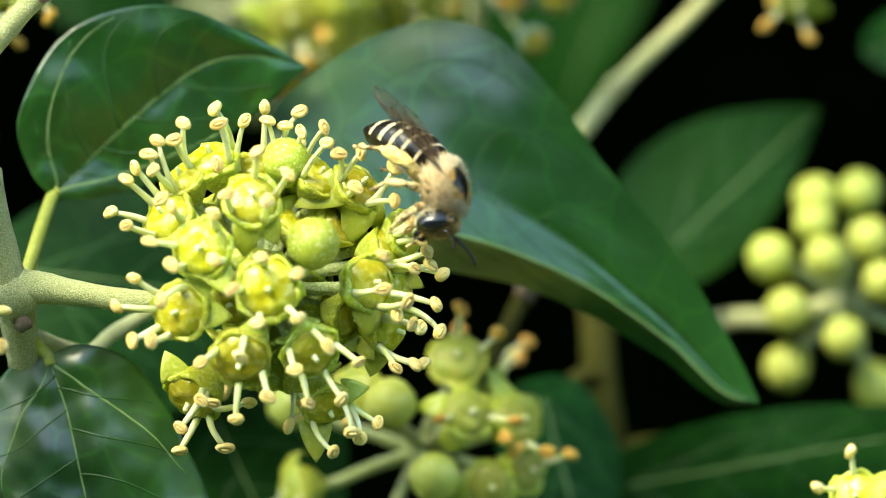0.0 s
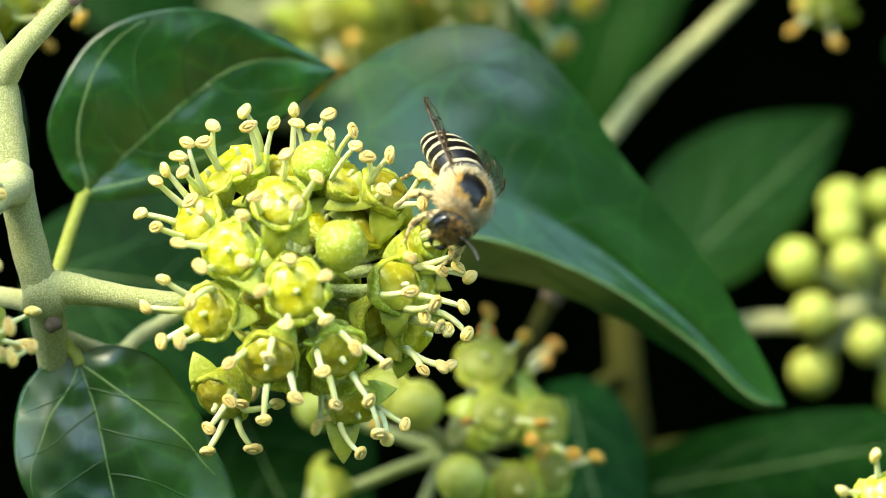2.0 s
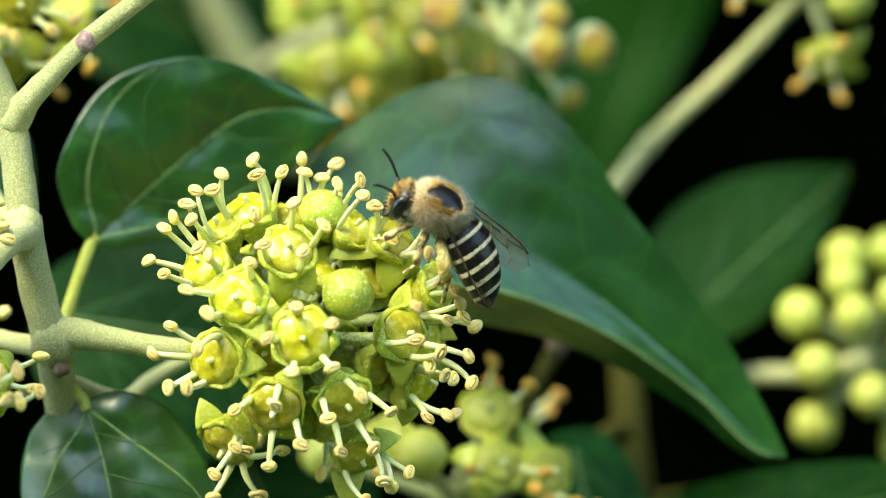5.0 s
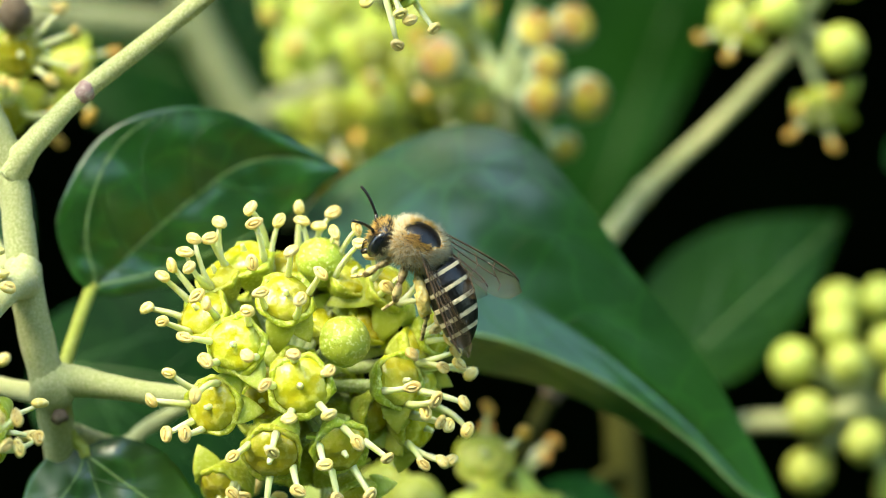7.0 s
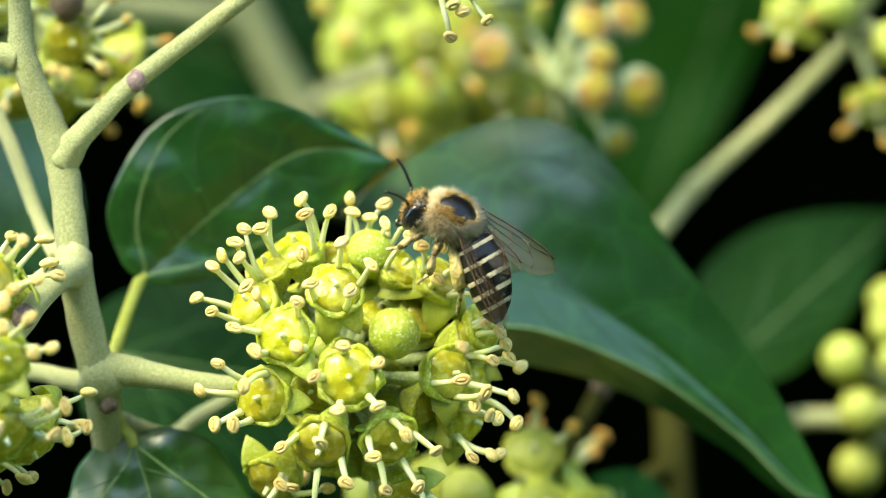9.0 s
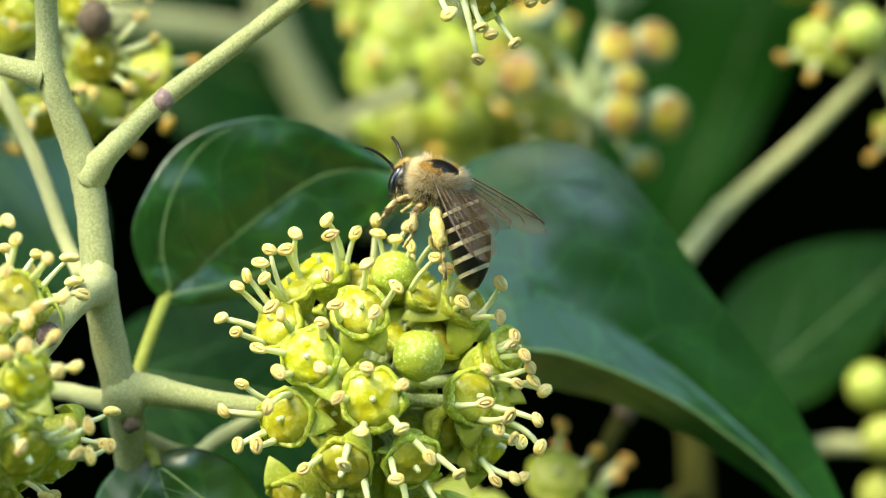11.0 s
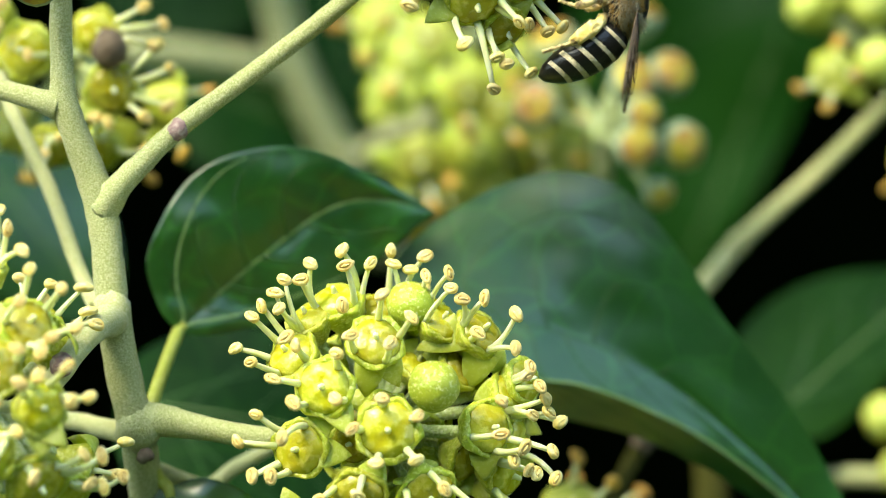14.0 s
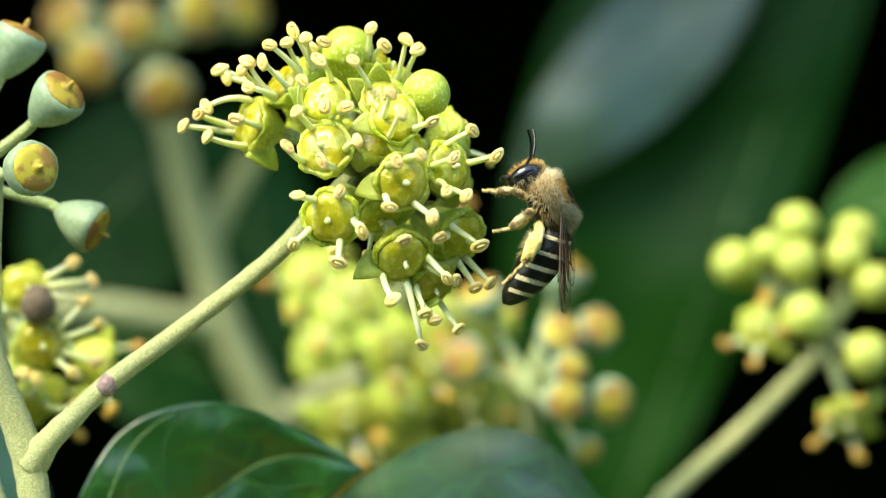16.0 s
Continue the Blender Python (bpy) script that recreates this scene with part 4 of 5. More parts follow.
umbel("ivy_fruit_cluster", "far blurred cluster of ivy fruits with orange caps", "fruit cluster", -18.33, 40.42, 120, 14.0, [
    (-16.32, 36.67, Y, 1.1, 0), (-24.83, 43.41, Y, 1.1, 0), (-19.23, 42.92, Y, 1.0, 0), (-13.33, 43.92, Y, 1.1, 0), (-9.33, 44.33, Y, 1.1, 0), (-22.83, 39.41, Y, 1.1, 0)], 0.5, 13, 0, 1.25, "ivy fruit clusters", Y)
umbel("ivy_flower_head", "small ivy flower head at the edge of the bush", "flower head", 49.94, -39.60, -2, 10.0, [
    (48.09, -35.84, O, 1.0, 1), (51.05, -35.70, U, 1.0, 0), (45.52, -38.96, O, 1.0, 0)], 0.3, 14, 2)

# farther stems
stem("bud_stalk", [spot(47.44, -18.34, 68), spot(42.71, -19.76, 70), spot(37.29, -19.82, 76), spot(31.83, -21.27, 86)], [1.0, 0.92, 0.92, 0.85], STEMPALE, "pale stalk of the bud cluster", group="flower stalks")
stem("bud_stalk", [spot(42.74, 14.72, 72), spot(35.55, 7.51, 72), spot(28.55, 1.25, 72), spot(25.30, -2.55, 71), spot(20.55, -8.05, 72)], [0.74, 0.78, 0.85, 0.95, 0.92], STEMPALE, "straight slanting pale olive stalk with a ring node", group="flower stalks", nodes=[(spot(28.10, 0.85, 71.5), 1.12, STEMPALE)])
stem("hedge_stem", [spot(26.91, -35.88, 64), spot(26.51, -29.96, 62), spot(25.95, -23.04, 62), spot(25.63, -15.15, 66), spot(25.51, -11.21, 70)], [2.0, 1.9, 1.8, 1.7, 1.5], OLIVE_SHADE, "thick olive stem deep in the bush", group="hedge stems")
stem("hedge_stem", [spot(26.53, -25.03, 61), spot(24.83, -24.24, 60), spot(22.07, -25.87, 58)], [1.0, 0.9, 0.8], OLIVE_SHADE, "side shoot of the olive stem", group="hedge stems")
stem("hedge_stem", [spot(27.07, -30.96, 62), spot(31.52, -30.37, 62), spot(38.96, -28.99, 64), spot(43.41, -28.30, 66)], [1.0, 0.8, 0.7, 0.5], OLIVE_SHADE, "olive petiole in the bush", group="hedge stems")
# A pale stalk; the dark olive stands in for the leaf's shade.
stem("hedge_stem", [spot(19.92, -16.44, 44), spot(18.34, -19.34, 42), spot(16.51, -22.73, 38), spot(12.92, -27.04, 33)], [0.95, 0.85, 0.8, 0.75], OLIVE_SHADE, "stalk of the lower flower head with a brown scar", group="hedge stems", nodes=[(spot(19.76, -16.68, 43), 1.2, BROWN)])
stem("hedge_stem", [spot(-16.32, 35.92, 122), spot(-14.31, 27.91, 125), spot(-12.30, 20.91, 128), spot(-10.79, 15.41, 130), spot(-6.78, 7.66, 134), spot(-2.77, -0.09, 140)], [1.9, 2.0, 2.2, 2.3, 2.3, 2.2], STEMPALE, "far pale stem, blurred", group="hedge stems")
stem("hedge_stem", [spot(-25.80, 17.89, 118), spot(-20.80, 17.30, 122), spot(-11.79, 16.16, 129)], [1.9, 1.8, 1.6], STEMPALE, "far pale level shoot, blurred", group="hedge stems")
stem("hedge_stem", [spot(-8.06, 31.42, 128), spot(-10.31, 27.92, 128), spot(-12.30, 23.91, 128)], [1.4, 1.5, 1.6], STEMPALE, "far pale fork, blurred", group="hedge stems")
stem("hedge_stem", [spot(3.22, 12.42, 92), spot(-1.28, 10.92, 108), spot(-5.78, 7.91, 132)], [1.4, 1.4, 1.4], STEMPALE, "stalk of the far flower head", group="hedge stems")
stem("hedge_stem", [spot(15.98, 10.44, 68), spot(16.24, 6.94, 70), spot(15.74, -0.07, 78)], [0.9, 0.9, 0.9], STEM, "stalk of the fruit cluster", group="hedge stems")

# withered bud in the head behind the stem
wb = thing("withered_bud", spot(-27.45, 17.85, 22), "brown withered ivy bud", "bud")
bm = bmesh.new()
ball(bm, (0, 0, 0), (1.7, 1.5, 1.9), 14, 10)
for vert in bm.verts:
    vert.co *= 1 + 0.18 * noise.noise(vert.co * 1.4)
part("husk", bm, BROWN, wb)

# leaves
rail_leaf("glossy dark green ivy leaf with pale veins behind the flower head", [
        [(-21.3, -7.1, 16.7), (-23.0, -5.1, 16.2), (-24.1, -1.1, 15.82), (-22.8, 2.8, 15.98), (-20.1, 6.6, 16.54), (-15.8, 8.8, 17.41), (-10.3, 9.1, 18.68), (-4.8, 7.0, 20.05), (1.4, 3.5, 22.2)],
        [(-21.3, -7.1, 16.7), (-21.9, -5.1, 16.2), (-21.8, -2.1, 16.15), (-20.1, 1.4, 16.43), (-17.3, 4.3, 16.98), (-13.8, 6.1, 17.69), (-9.3, 6.9, 18.73), (-4.3, 5.9, 19.95), (1.4, 3.5, 22.2)],
        [(-21.3, -7.1, 16.7), (-19.8, -5.7, 16.98), (-18.1, -4.1, 17.36), (-16.1, -2.3, 17.75), (-13.6, -0.2, 18.29), (-10.6, 2.1, 18.9), (-7.3, 4.0, 19.56), (-3.3, 4.6, 20.5), (1.4, 3.5, 22.2)],
        [(-21.3, -7.1, 16.7), (-18.6, -6.7, 17.03), (-16.3, -5.9, 17.52), (-13.8, -4.5, 18.07), (-10.8, -2.4, 18.73), (-7.8, -0.4, 19.34), (-4.8, 1.6, 20), (-1.6, 3.1, 20.71), (1.4, 3.5, 22.2)],
        [(-21.3, -7.1, 16.7), (-19.0, -7.4, 17.25), (-15.8, -7.0, 17.96), (-12.3, -6.1, 18.79), (-8.8, -4.4, 19.5), (-5.3, -2.1, 20.27), (-2.3, 0.4, 20.88), (-0.3, 2.1, 21.27), (1.4, 3.5, 22.2)]], LEAF, 1, 0.46, petiole=[(-24.20, -16.20, 7), (-23.30, -12.45, 10)], pucker=0.45)
rail_leaf("large dark glossy ivy leaf with its lower edge folded under", [
        [(5.5, -6.3, 21.5), (-1.0, -6.4, 20.4), (-2.5, -1.4, 23.2), (3.3, 3.9, 26.1), (10.8, 7.0, 27.5), (17.2, 6.0, 26.4), (22.5, 0.8, 24.9), (26.8, -5.7, 25.3), (31.1, -11.3, 25.5), (35.4, -17.9, 26.2), (38.5, -23.9, 26.8), (39.9, -27.2, 26.8)],
        [(5.5, -6.3, 21.5), (1.8, -5.0, 21.4), (1.6, -2.0, 23.1), (5.7, 0.6, 24.6), (10.7, 1.9, 25.4), (15.6, 1.0, 25.0), (19.9, -3.3, 24.4), (24.2, -8.9, 24.8), (29.1, -14.2, 25.2), (33.9, -19.8, 25.9), (37.5, -24.9, 26.5), (39.9, -27.2, 26.8)],
        [(5.5, -6.3, 21.5), (7.2, -6.6, 21.8), (9.2, -6.4, 22.1), (11.4, -6.8, 22.4), (13.6, -7.4, 22.7), (16.3, -8.4, 23.1), (19.7, -10.0, 23.7), (23.6, -12.6, 24.3), (28.0, -16.4, 24.9), (32.9, -21.0, 25.7), (37.0, -25.6, 26.3), (39.9, -27.2, 26.8)],
        [(5.5, -6.3, 21.5), (6.9, -8.8, 20.8), (8.3, -10.4, 20.4), (10.8, -11.3, 20.4), (13.8, -11.7, 21.1), (17.7, -12.9, 22), (21.6, -14.6, 22.9), (25.5, -16.7, 24), (29.4, -19.3, 24.9), (33.3, -22.8, 25.6), (36.9, -26.3, 26.2), (39.9, -27.2, 26.8)],
        [(5.5, -6.3, 21.5), (6.4, -9.6, 21.9), (7.6, -11.6, 22.8), (9.7, -13.4, 23.9), (12.7, -14.7, 25), (16.6, -15.6, 26), (20.6, -16.7, 27.4), (24.5, -18.6, 28.6), (28.4, -20.9, 29), (32.5, -24.0, 28.4), (36.7, -27.1, 27.6), (39.9, -27.2, 26.8)]], LEAF, 2, 0.26, pucker=0.22, pale=False, crease=True)
rail_leaf("dark green hanging ivy leaf with pale radiating veins", [
        [(-22.2, -20.9, 7), (-24.7, -21.3, 7.25), (-27.0, -23.5, 7.5), (-27.9, -26.9, 7), (-27.4, -30.9, 6.5), (-25.6, -36.0, 5.5), (-22.8, -41.0, 4), (-19.0, -45.1, 2)],
        [(-22.2, -20.9, 7), (-23.5, -23.1, 6.5), (-24.6, -26.0, 5.9), (-24.4, -30.0, 5.1), (-23.8, -33.5, 4.5), (-22.7, -37.0, 3.9), (-21.1, -41.6, 3), (-19.0, -45.1, 2)],
        [(-22.2, -20.9, 7), (-21.5, -23.1, 6.5), (-20.6, -26.1, 6), (-19.9, -30.1, 5.25), (-19.4, -33.1, 4.75), (-19.0, -36.6, 4), (-18.9, -41.1, 3), (-19.0, -45.1, 2)],
        [(-22.2, -20.9, 7), (-20.0, -21.9, 6.5), (-17.8, -24.7, 6), (-15.7, -28.3, 5.3), (-14.1, -32.3, 4.6), (-14.3, -36.8, 3.9), (-15.9, -41.7, 3), (-19.0, -45.1, 2)],
        [(-22.2, -20.9, 7), (-19.4, -20.2, 7.25), (-15.3, -21.3, 7.25), (-12.4, -24.9, 7), (-10.3, -29.4, 6.5), (-8.7, -33.5, 5.75), (-9.3, -38.4, 4.25), (-13.4, -42.8, 2)]], LEAF, 3, 0.34, petiole=[(-23.99, -18.43, 6), (-23.06, -20.04, 7)], pucker=0.5)
leaf("mid-green ivy leaf in the shade of the bush", spot(32.58, -13.41, 72), spot(46.03, -1.54, 84), (-0.2, -0.97, -0.1), 9.5, 5.5, -6, -10, 0.04, 0.6, mat=LEAFLIGHT, seed=4, taper=0.95, belly=0.3, vein_size=0.25)
# Takes the darkened leaf colour in place of shade.
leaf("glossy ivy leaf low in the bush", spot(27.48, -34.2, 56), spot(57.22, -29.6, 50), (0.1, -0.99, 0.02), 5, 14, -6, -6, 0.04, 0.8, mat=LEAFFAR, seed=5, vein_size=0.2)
far = "blurred ivy leaves deep in the bush"
# Extra leaf, tilted to catch the sky, makes the broad leaf's sheen.
leaf("added leaf standing in for the sheen on the broad far leaf", spot(33.2, 47.98, 146), spot(15.0, 28.45, 142), (-0.05, -0.9, 0.25), 8, 7, -4, -4, 0.02, 0.8, mat=LEAF, seed=16, group=far)
leaf("broad far ivy leaf with a long pale midrib", spot(42.70, 47.99, 150), spot(22.25, -5.07, 150), (-0.2, -0.9, -0.42), 7, 30, -5, -8, 0.05, 1.2, mat=LEAFLIGHT, seed=6, vein_size=0.7, group=far, belly=0.3)
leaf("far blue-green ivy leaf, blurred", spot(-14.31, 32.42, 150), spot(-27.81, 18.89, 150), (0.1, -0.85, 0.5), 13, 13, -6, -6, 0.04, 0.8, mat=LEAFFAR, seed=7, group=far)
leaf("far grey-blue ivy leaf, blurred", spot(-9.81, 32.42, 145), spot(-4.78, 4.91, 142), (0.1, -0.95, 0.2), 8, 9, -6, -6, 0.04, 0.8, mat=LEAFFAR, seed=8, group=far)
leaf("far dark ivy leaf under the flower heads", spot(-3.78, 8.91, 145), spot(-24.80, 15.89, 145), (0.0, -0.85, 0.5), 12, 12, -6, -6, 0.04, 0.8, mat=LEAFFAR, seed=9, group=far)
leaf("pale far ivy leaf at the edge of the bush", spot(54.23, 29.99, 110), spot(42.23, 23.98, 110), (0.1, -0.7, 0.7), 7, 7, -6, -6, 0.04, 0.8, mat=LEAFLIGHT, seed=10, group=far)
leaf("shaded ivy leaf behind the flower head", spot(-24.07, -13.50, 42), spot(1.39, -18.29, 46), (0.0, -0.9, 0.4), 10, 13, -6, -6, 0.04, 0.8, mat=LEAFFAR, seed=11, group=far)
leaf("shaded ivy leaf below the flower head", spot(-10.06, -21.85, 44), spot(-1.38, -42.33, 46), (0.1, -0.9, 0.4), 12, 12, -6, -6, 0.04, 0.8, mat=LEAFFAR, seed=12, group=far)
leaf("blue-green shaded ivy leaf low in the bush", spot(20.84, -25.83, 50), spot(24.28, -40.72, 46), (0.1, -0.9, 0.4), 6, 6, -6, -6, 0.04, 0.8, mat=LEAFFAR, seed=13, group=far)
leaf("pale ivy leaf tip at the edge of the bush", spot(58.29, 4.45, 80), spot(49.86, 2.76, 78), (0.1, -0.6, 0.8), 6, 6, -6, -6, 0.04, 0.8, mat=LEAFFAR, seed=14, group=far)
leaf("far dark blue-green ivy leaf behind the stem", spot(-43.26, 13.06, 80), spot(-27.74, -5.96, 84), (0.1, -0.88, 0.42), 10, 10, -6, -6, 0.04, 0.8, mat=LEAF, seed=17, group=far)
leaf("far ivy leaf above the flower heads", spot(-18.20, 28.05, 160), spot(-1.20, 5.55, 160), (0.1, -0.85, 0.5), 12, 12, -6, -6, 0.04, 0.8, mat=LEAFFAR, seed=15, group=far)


# ---- the bee: x ahead, y to its left, z towards its back; mm ----
bee = thing("bee", spot(0, 0, 0), "female bee, tan fur, black abdomen with cream bands", "bee")
bee.scale = (1.04, 1.04, 1.04)
hair_rng = random.Random(21)


def hairs(bm, centre, radii, count, length, keep, back=0.5, width=0.028, droop=(0, 0, 0)):
    """Thin tapering hairs on an ellipsoid, where keep(unit normal) allows."""
    r, c = hair_rng, Vector(centre)
    made = 0
    while made < count:
        n = Vector((r.gauss(0, 1), r.gauss(0, 1), r.gauss(0, 1))).normalized()
        if not keep(n):
            made += 0.2
            continue
        made += 1
        p = c + Vector((n.x * radii[0], n.y * radii[1], n.z * radii[2]))
        d = (n + Vector((-back, 0, 0)) + Vector(droop) + Vector((r.gauss(0, .28), r.gauss(0, .28), r.gauss(0, .28)))).normalized()
        side = d.cross(Vector((r.gauss(0, 1), r.gauss(0, 1), r.gauss(0, 1)))).normalized() * width
        tip = p + d * length * r.uniform(0.6, 1.25)
        p = p - d * 0.1
        other = d.cross(side).normalized() * width
        a, b, e, f = bm.verts.new(p + side), bm.verts.new(p - side * 0.5 + other), bm.verts.new(p - side * 0.5 - other), bm.verts.new(tip)
        bm.faces.new((a, b, f)), bm.faces.new((b, e, f)), bm.faces.new((e, a, f))
    return bm


THORAX = (2.35, 2.15, 2.0)
bm = bmesh.new()
ball(bm, (0, 0, 0), THORAX, 24, 16)
thorax = part("thorax", bm, CHITIN, bee, "black thorax with a bare shiny patch on its back")
bald = lambda n: ((n.x + 0.05) / 0.66) ** 2 + (n.y / 0.62) ** 2 < 1 + 0.75 * noise.noise(n * 3.1) + 0.4 * noise.noise(n * 9) and n.z > 0
part("fur", hairs(bmesh.new(), (0, 0, 0), THORAX, 1700, 0.5, lambda n: not bald(n) and n.z > -0.15, 2.0, 0.05), FUR, thorax, "short flat underfur")
part("fur", hairs(bmesh.new(), (0, 0, 0), THORAX, 4200, 0.52, lambda n: not bald(n) and n.z > -0.55 and (n.z > 0.1 or hair_rng.random() < 0.35), 0.35), FUR, thorax, "dense tan fur")
# Cream fur; at the rear it also stands in for a rim light.
part("fur", hairs(bmesh.new(), (0, 0, 0), THORAX, 5200, 0.82, lambda n: not bald(n) and n.z > -0.6 and (n.z > -0.1 or hair_rng.random() < 0.25) and (n.x < -0.35 or (n.x > 0.62 and n.z > 0.2) or (abs(n.y) > 0.45 and n.z < 0.6 and hair_rng.random() < 0.8)), 0.4), FURPALE, thorax, "long cream fur round the thorax")

HEAD = (1.1, 1.85, 1.75)
HC = Vector((2.85, 0, -0.75))
bm = bmesh.new()
ball(bm, HC, HEAD, 20, 14)
head = part("head", bm, CHITIN, bee)
part("fur", hairs(bmesh.new(), HC, HEAD, 380, 0.4, lambda n: n.z > 0.3 and abs(n.y) < 0.7, -0.2), FUR, head, "tan fur on the crown")
part("fur", hairs(bmesh.new(), HC, HEAD, 420, 0.4, lambda n: n.x > 0.3 and abs(n.y) < 0.5, -0.2), FUR, head, "tan fur on the face")
part("fur", hairs(bmesh.new(), HC, HEAD, 600, 0.45, lambda n: n.x < -0.1 and n.z < 0.3, 0.4), FURPALE, head, "pale beard")
for s in (-1, 1):
    bm = bmesh.new()
    ball(bm, HC + Vector((0.28, s * 1.22, 0.1)), (0.68, 0.62, 1.3), 16, 12, Matrix.Rotation(radians(s * 12), 4, "X"))
    part("eye", bm, EYEMAT, head, "glossy black compound eye")
    bm = bmesh.new()
    root = HC + Vector((0.85, s * 0.45, 0.25))
    knee = root + Vector((0.45, s * 0.55, 0.95))
    tube(bm, [root, root + Vector((0.15, s * 0.25, 0.45)), knee], [0.14, 0.13, 0.15], 8)
    line = smooth([knee, knee + Vector((0.7, s * 0.45, 0.5)), knee + Vector((1.4, s * 0.9, 0.85)), knee + Vector((2.1, s * 1.3, 1.0))], 5)
    tube(bm, line, [0.115 + (0.03 if i % 2 else 0) for i in range(len(line))], 8)
    part("antenna", bm, CHITIN, head, "black beaded antenna")
    bm = bmesh.new()
    tube(bm, [HC + Vector((0.5, s * 0.7, -1.2)), HC + Vector((0.85, s * 0.6, -1.75)), HC + Vector((0.9, s * 0.1, -2.1))], [0.3, 0.24, 0.08], 8)
    part("mandible", bm, CHITIN, head)

# abdomen, hinged at the waist
ABD_LEN = 8.0
ABD_PROFILE = ([0, 0.06, 0.16, 0.32, 0.52, 0.72, 0.88, 1.0], [0.6, 1.3, 1.85, 2.12, 2.1, 1.86, 1.36, 0.45])


def abdomen_point(t, a, proud=0.0):
    r = float(np.interp(t, *ABD_PROFILE)) + proud
    step = 0.07 * ((t * 6.2) % 1.0)
    c = Vector((-ABD_LEN * t, 0, -2.0 * t * t))
    return c + Vector((0, math.sin(a) * (r + step) * 1.02, math.cos(a) * (r + step) * 0.86))


bm = bmesh.new()
n_t, n_a = 44, 22
rings = [[bm.verts.new(abdomen_point(i / n_t, 2 * math.pi * k / n_a)) for k in range(n_a)] for i in range(n_t + 1)]
for a, b in zip(rings, rings[1:]):
    for k in range(n_a):
        bm.faces.new((a[k], b[k], b[(k + 1) % n_a], a[(k + 1) % n_a]))
bm.faces.new(rings[0])
bm.faces.new(rings[-1][::-1])
WAIST = Vector((-1.75, 0, -0.25))
abdomen = part("abdomen", bm, CHITIN, bee, "glossy black abdomen with five cream bands", Matrix.Translation(WAIST * MM))
for i, (t0, width) in enumerate(((0.16, 0.03), (0.325, 0.043), (0.49, 0.045), (0.65, 0.043), (0.81, 0.034))):
    bm = bmesh.new()
    rows = []
    for j, t in enumerate((t0 - 0.006, t0, t0 + width * 0.5, t0 + width, t0 + width + 0.006)):
        rows.append([bm.verts.new(abdomen_point(t, radians(-125 + 250 * k / 28) , (-0.02, 0.02, 0.03, 0.02, -0.02)[j])) for k in range(29)])
    for a, b in zip(rows, rows[1:]):
        for k in range(28):
            bm.faces.new((a[k], b[k], b[k + 1], a[k + 1]))
    for q in range(260):
        a = radians(hair_rng.uniform(-125, 125))
        p = abdomen_point(t0 + width * hair_rng.uniform(0, 1), a, 0.015)
        out = Vector((-1.0, math.sin(a) * 0.45, math.cos(a) * 0.45)).normalized()
        side = out.cross(Vector((0, math.sin(a), math.cos(a)))).normalized() * 0.035
        bm.faces.new((bm.verts.new(p + side), bm.verts.new(p - side), bm.verts.new(p + out * hair_rng.uniform(0.06, 0.13))))
    part("band", bm, BAND, abdomen)
part("fur", hairs(bmesh.new(), (-0.4, 0, 0), (1.0, 1.5, 1.3), 300, 0.4, lambda n: n.z > 0, 0.6), FUR, abdomen, "tan fur near the waist")
part("fur", hairs(bmesh.new(), (-3.2, 0, -0.5), (3.0, 1.9, 1.75), 500, 0.5, lambda n: n.z < -0.3, 0.6), FURPALE, abdomen, "pale belly fur")


# wings
def wing_outline(length, width, n=16):
    """Half outlines: leading and trailing edge at steps along the wing (x back, y out)."""
    out = []
    for i in range(n + 1):
        t = i / n
        end = math.sqrt(max(0.0, 1 - (max(0.0, t - 0.78) / 0.22) ** 2))
        lead = width * (0.30 * math.sin(min(1, t * 1.15) * math.pi * 0.55) * end - 0.12 * (1 - end))
        trail = -width * (0.72 * math.sin(math.pi * min(1, t * 0.62 + 0.04)) * end + 0.12 * (1 - end))
        out.append((length * t, lead, trail))
    return out


def wing(side, length, width, name, parent, m, label):
    ol = wing_outline(length, width)
    bm = bmesh.new()
    rows = []
    for x, lead, trail in ol:
        rows.append([bm.verts.new((-x, side * (lead + (trail - lead) * j / 6), 0.12 * math.sin(j * 1.3 + x * 0.5))) for j in range(7)])
    for a, b in zip(rows, rows[1:]):
        for j in range(6):
            bm.faces.new((a[j], a[j + 1], b[j + 1], b[j]))
    w = part(name, bm, WINGMAT, parent, label, m)
    L = length

    def pt(fx, fj):
        i = min(len(ol) - 1, max(0, round(fx * (len(ol) - 1))))
        x, lead, trail = ol[i]
        return Vector((-x, side * (lead + (trail - lead) * fj), 0.03))
    lines = [[pt(f / 16, 0.02) for f in range(0, 16)], [pt(f / 16, 0.30 - 0.01 * f) for f in range(0, 11)], [pt(f / 16, 0.45) for f in range(0, 13)], [pt(f / 16, 0.72) for f in range(1, 10)],
             [pt(0.5, 0.15), pt(0.55, 0.45), pt(0.58, 0.72)], [pt(0.68, 0.03), pt(0.7, 0.25), pt(0.75, 0.45)], [pt(0.62, 0.2), pt(0.72, 0.22), pt(0.86, 0.1)], [pt(0.36, 0.45), pt(0.4, 0.6), pt(0.42, 0.72)], [pt(0.75, 0.45), pt(0.8, 0.6), pt(0.82, 0.8)]]
    for k, line in enumerate(lines):
        bm = bmesh.new()
        tube(bm, line, 0.085 if k == 0 else 0.05, 5)
        part("vein", bm, WINGVEIN, w)
    return w


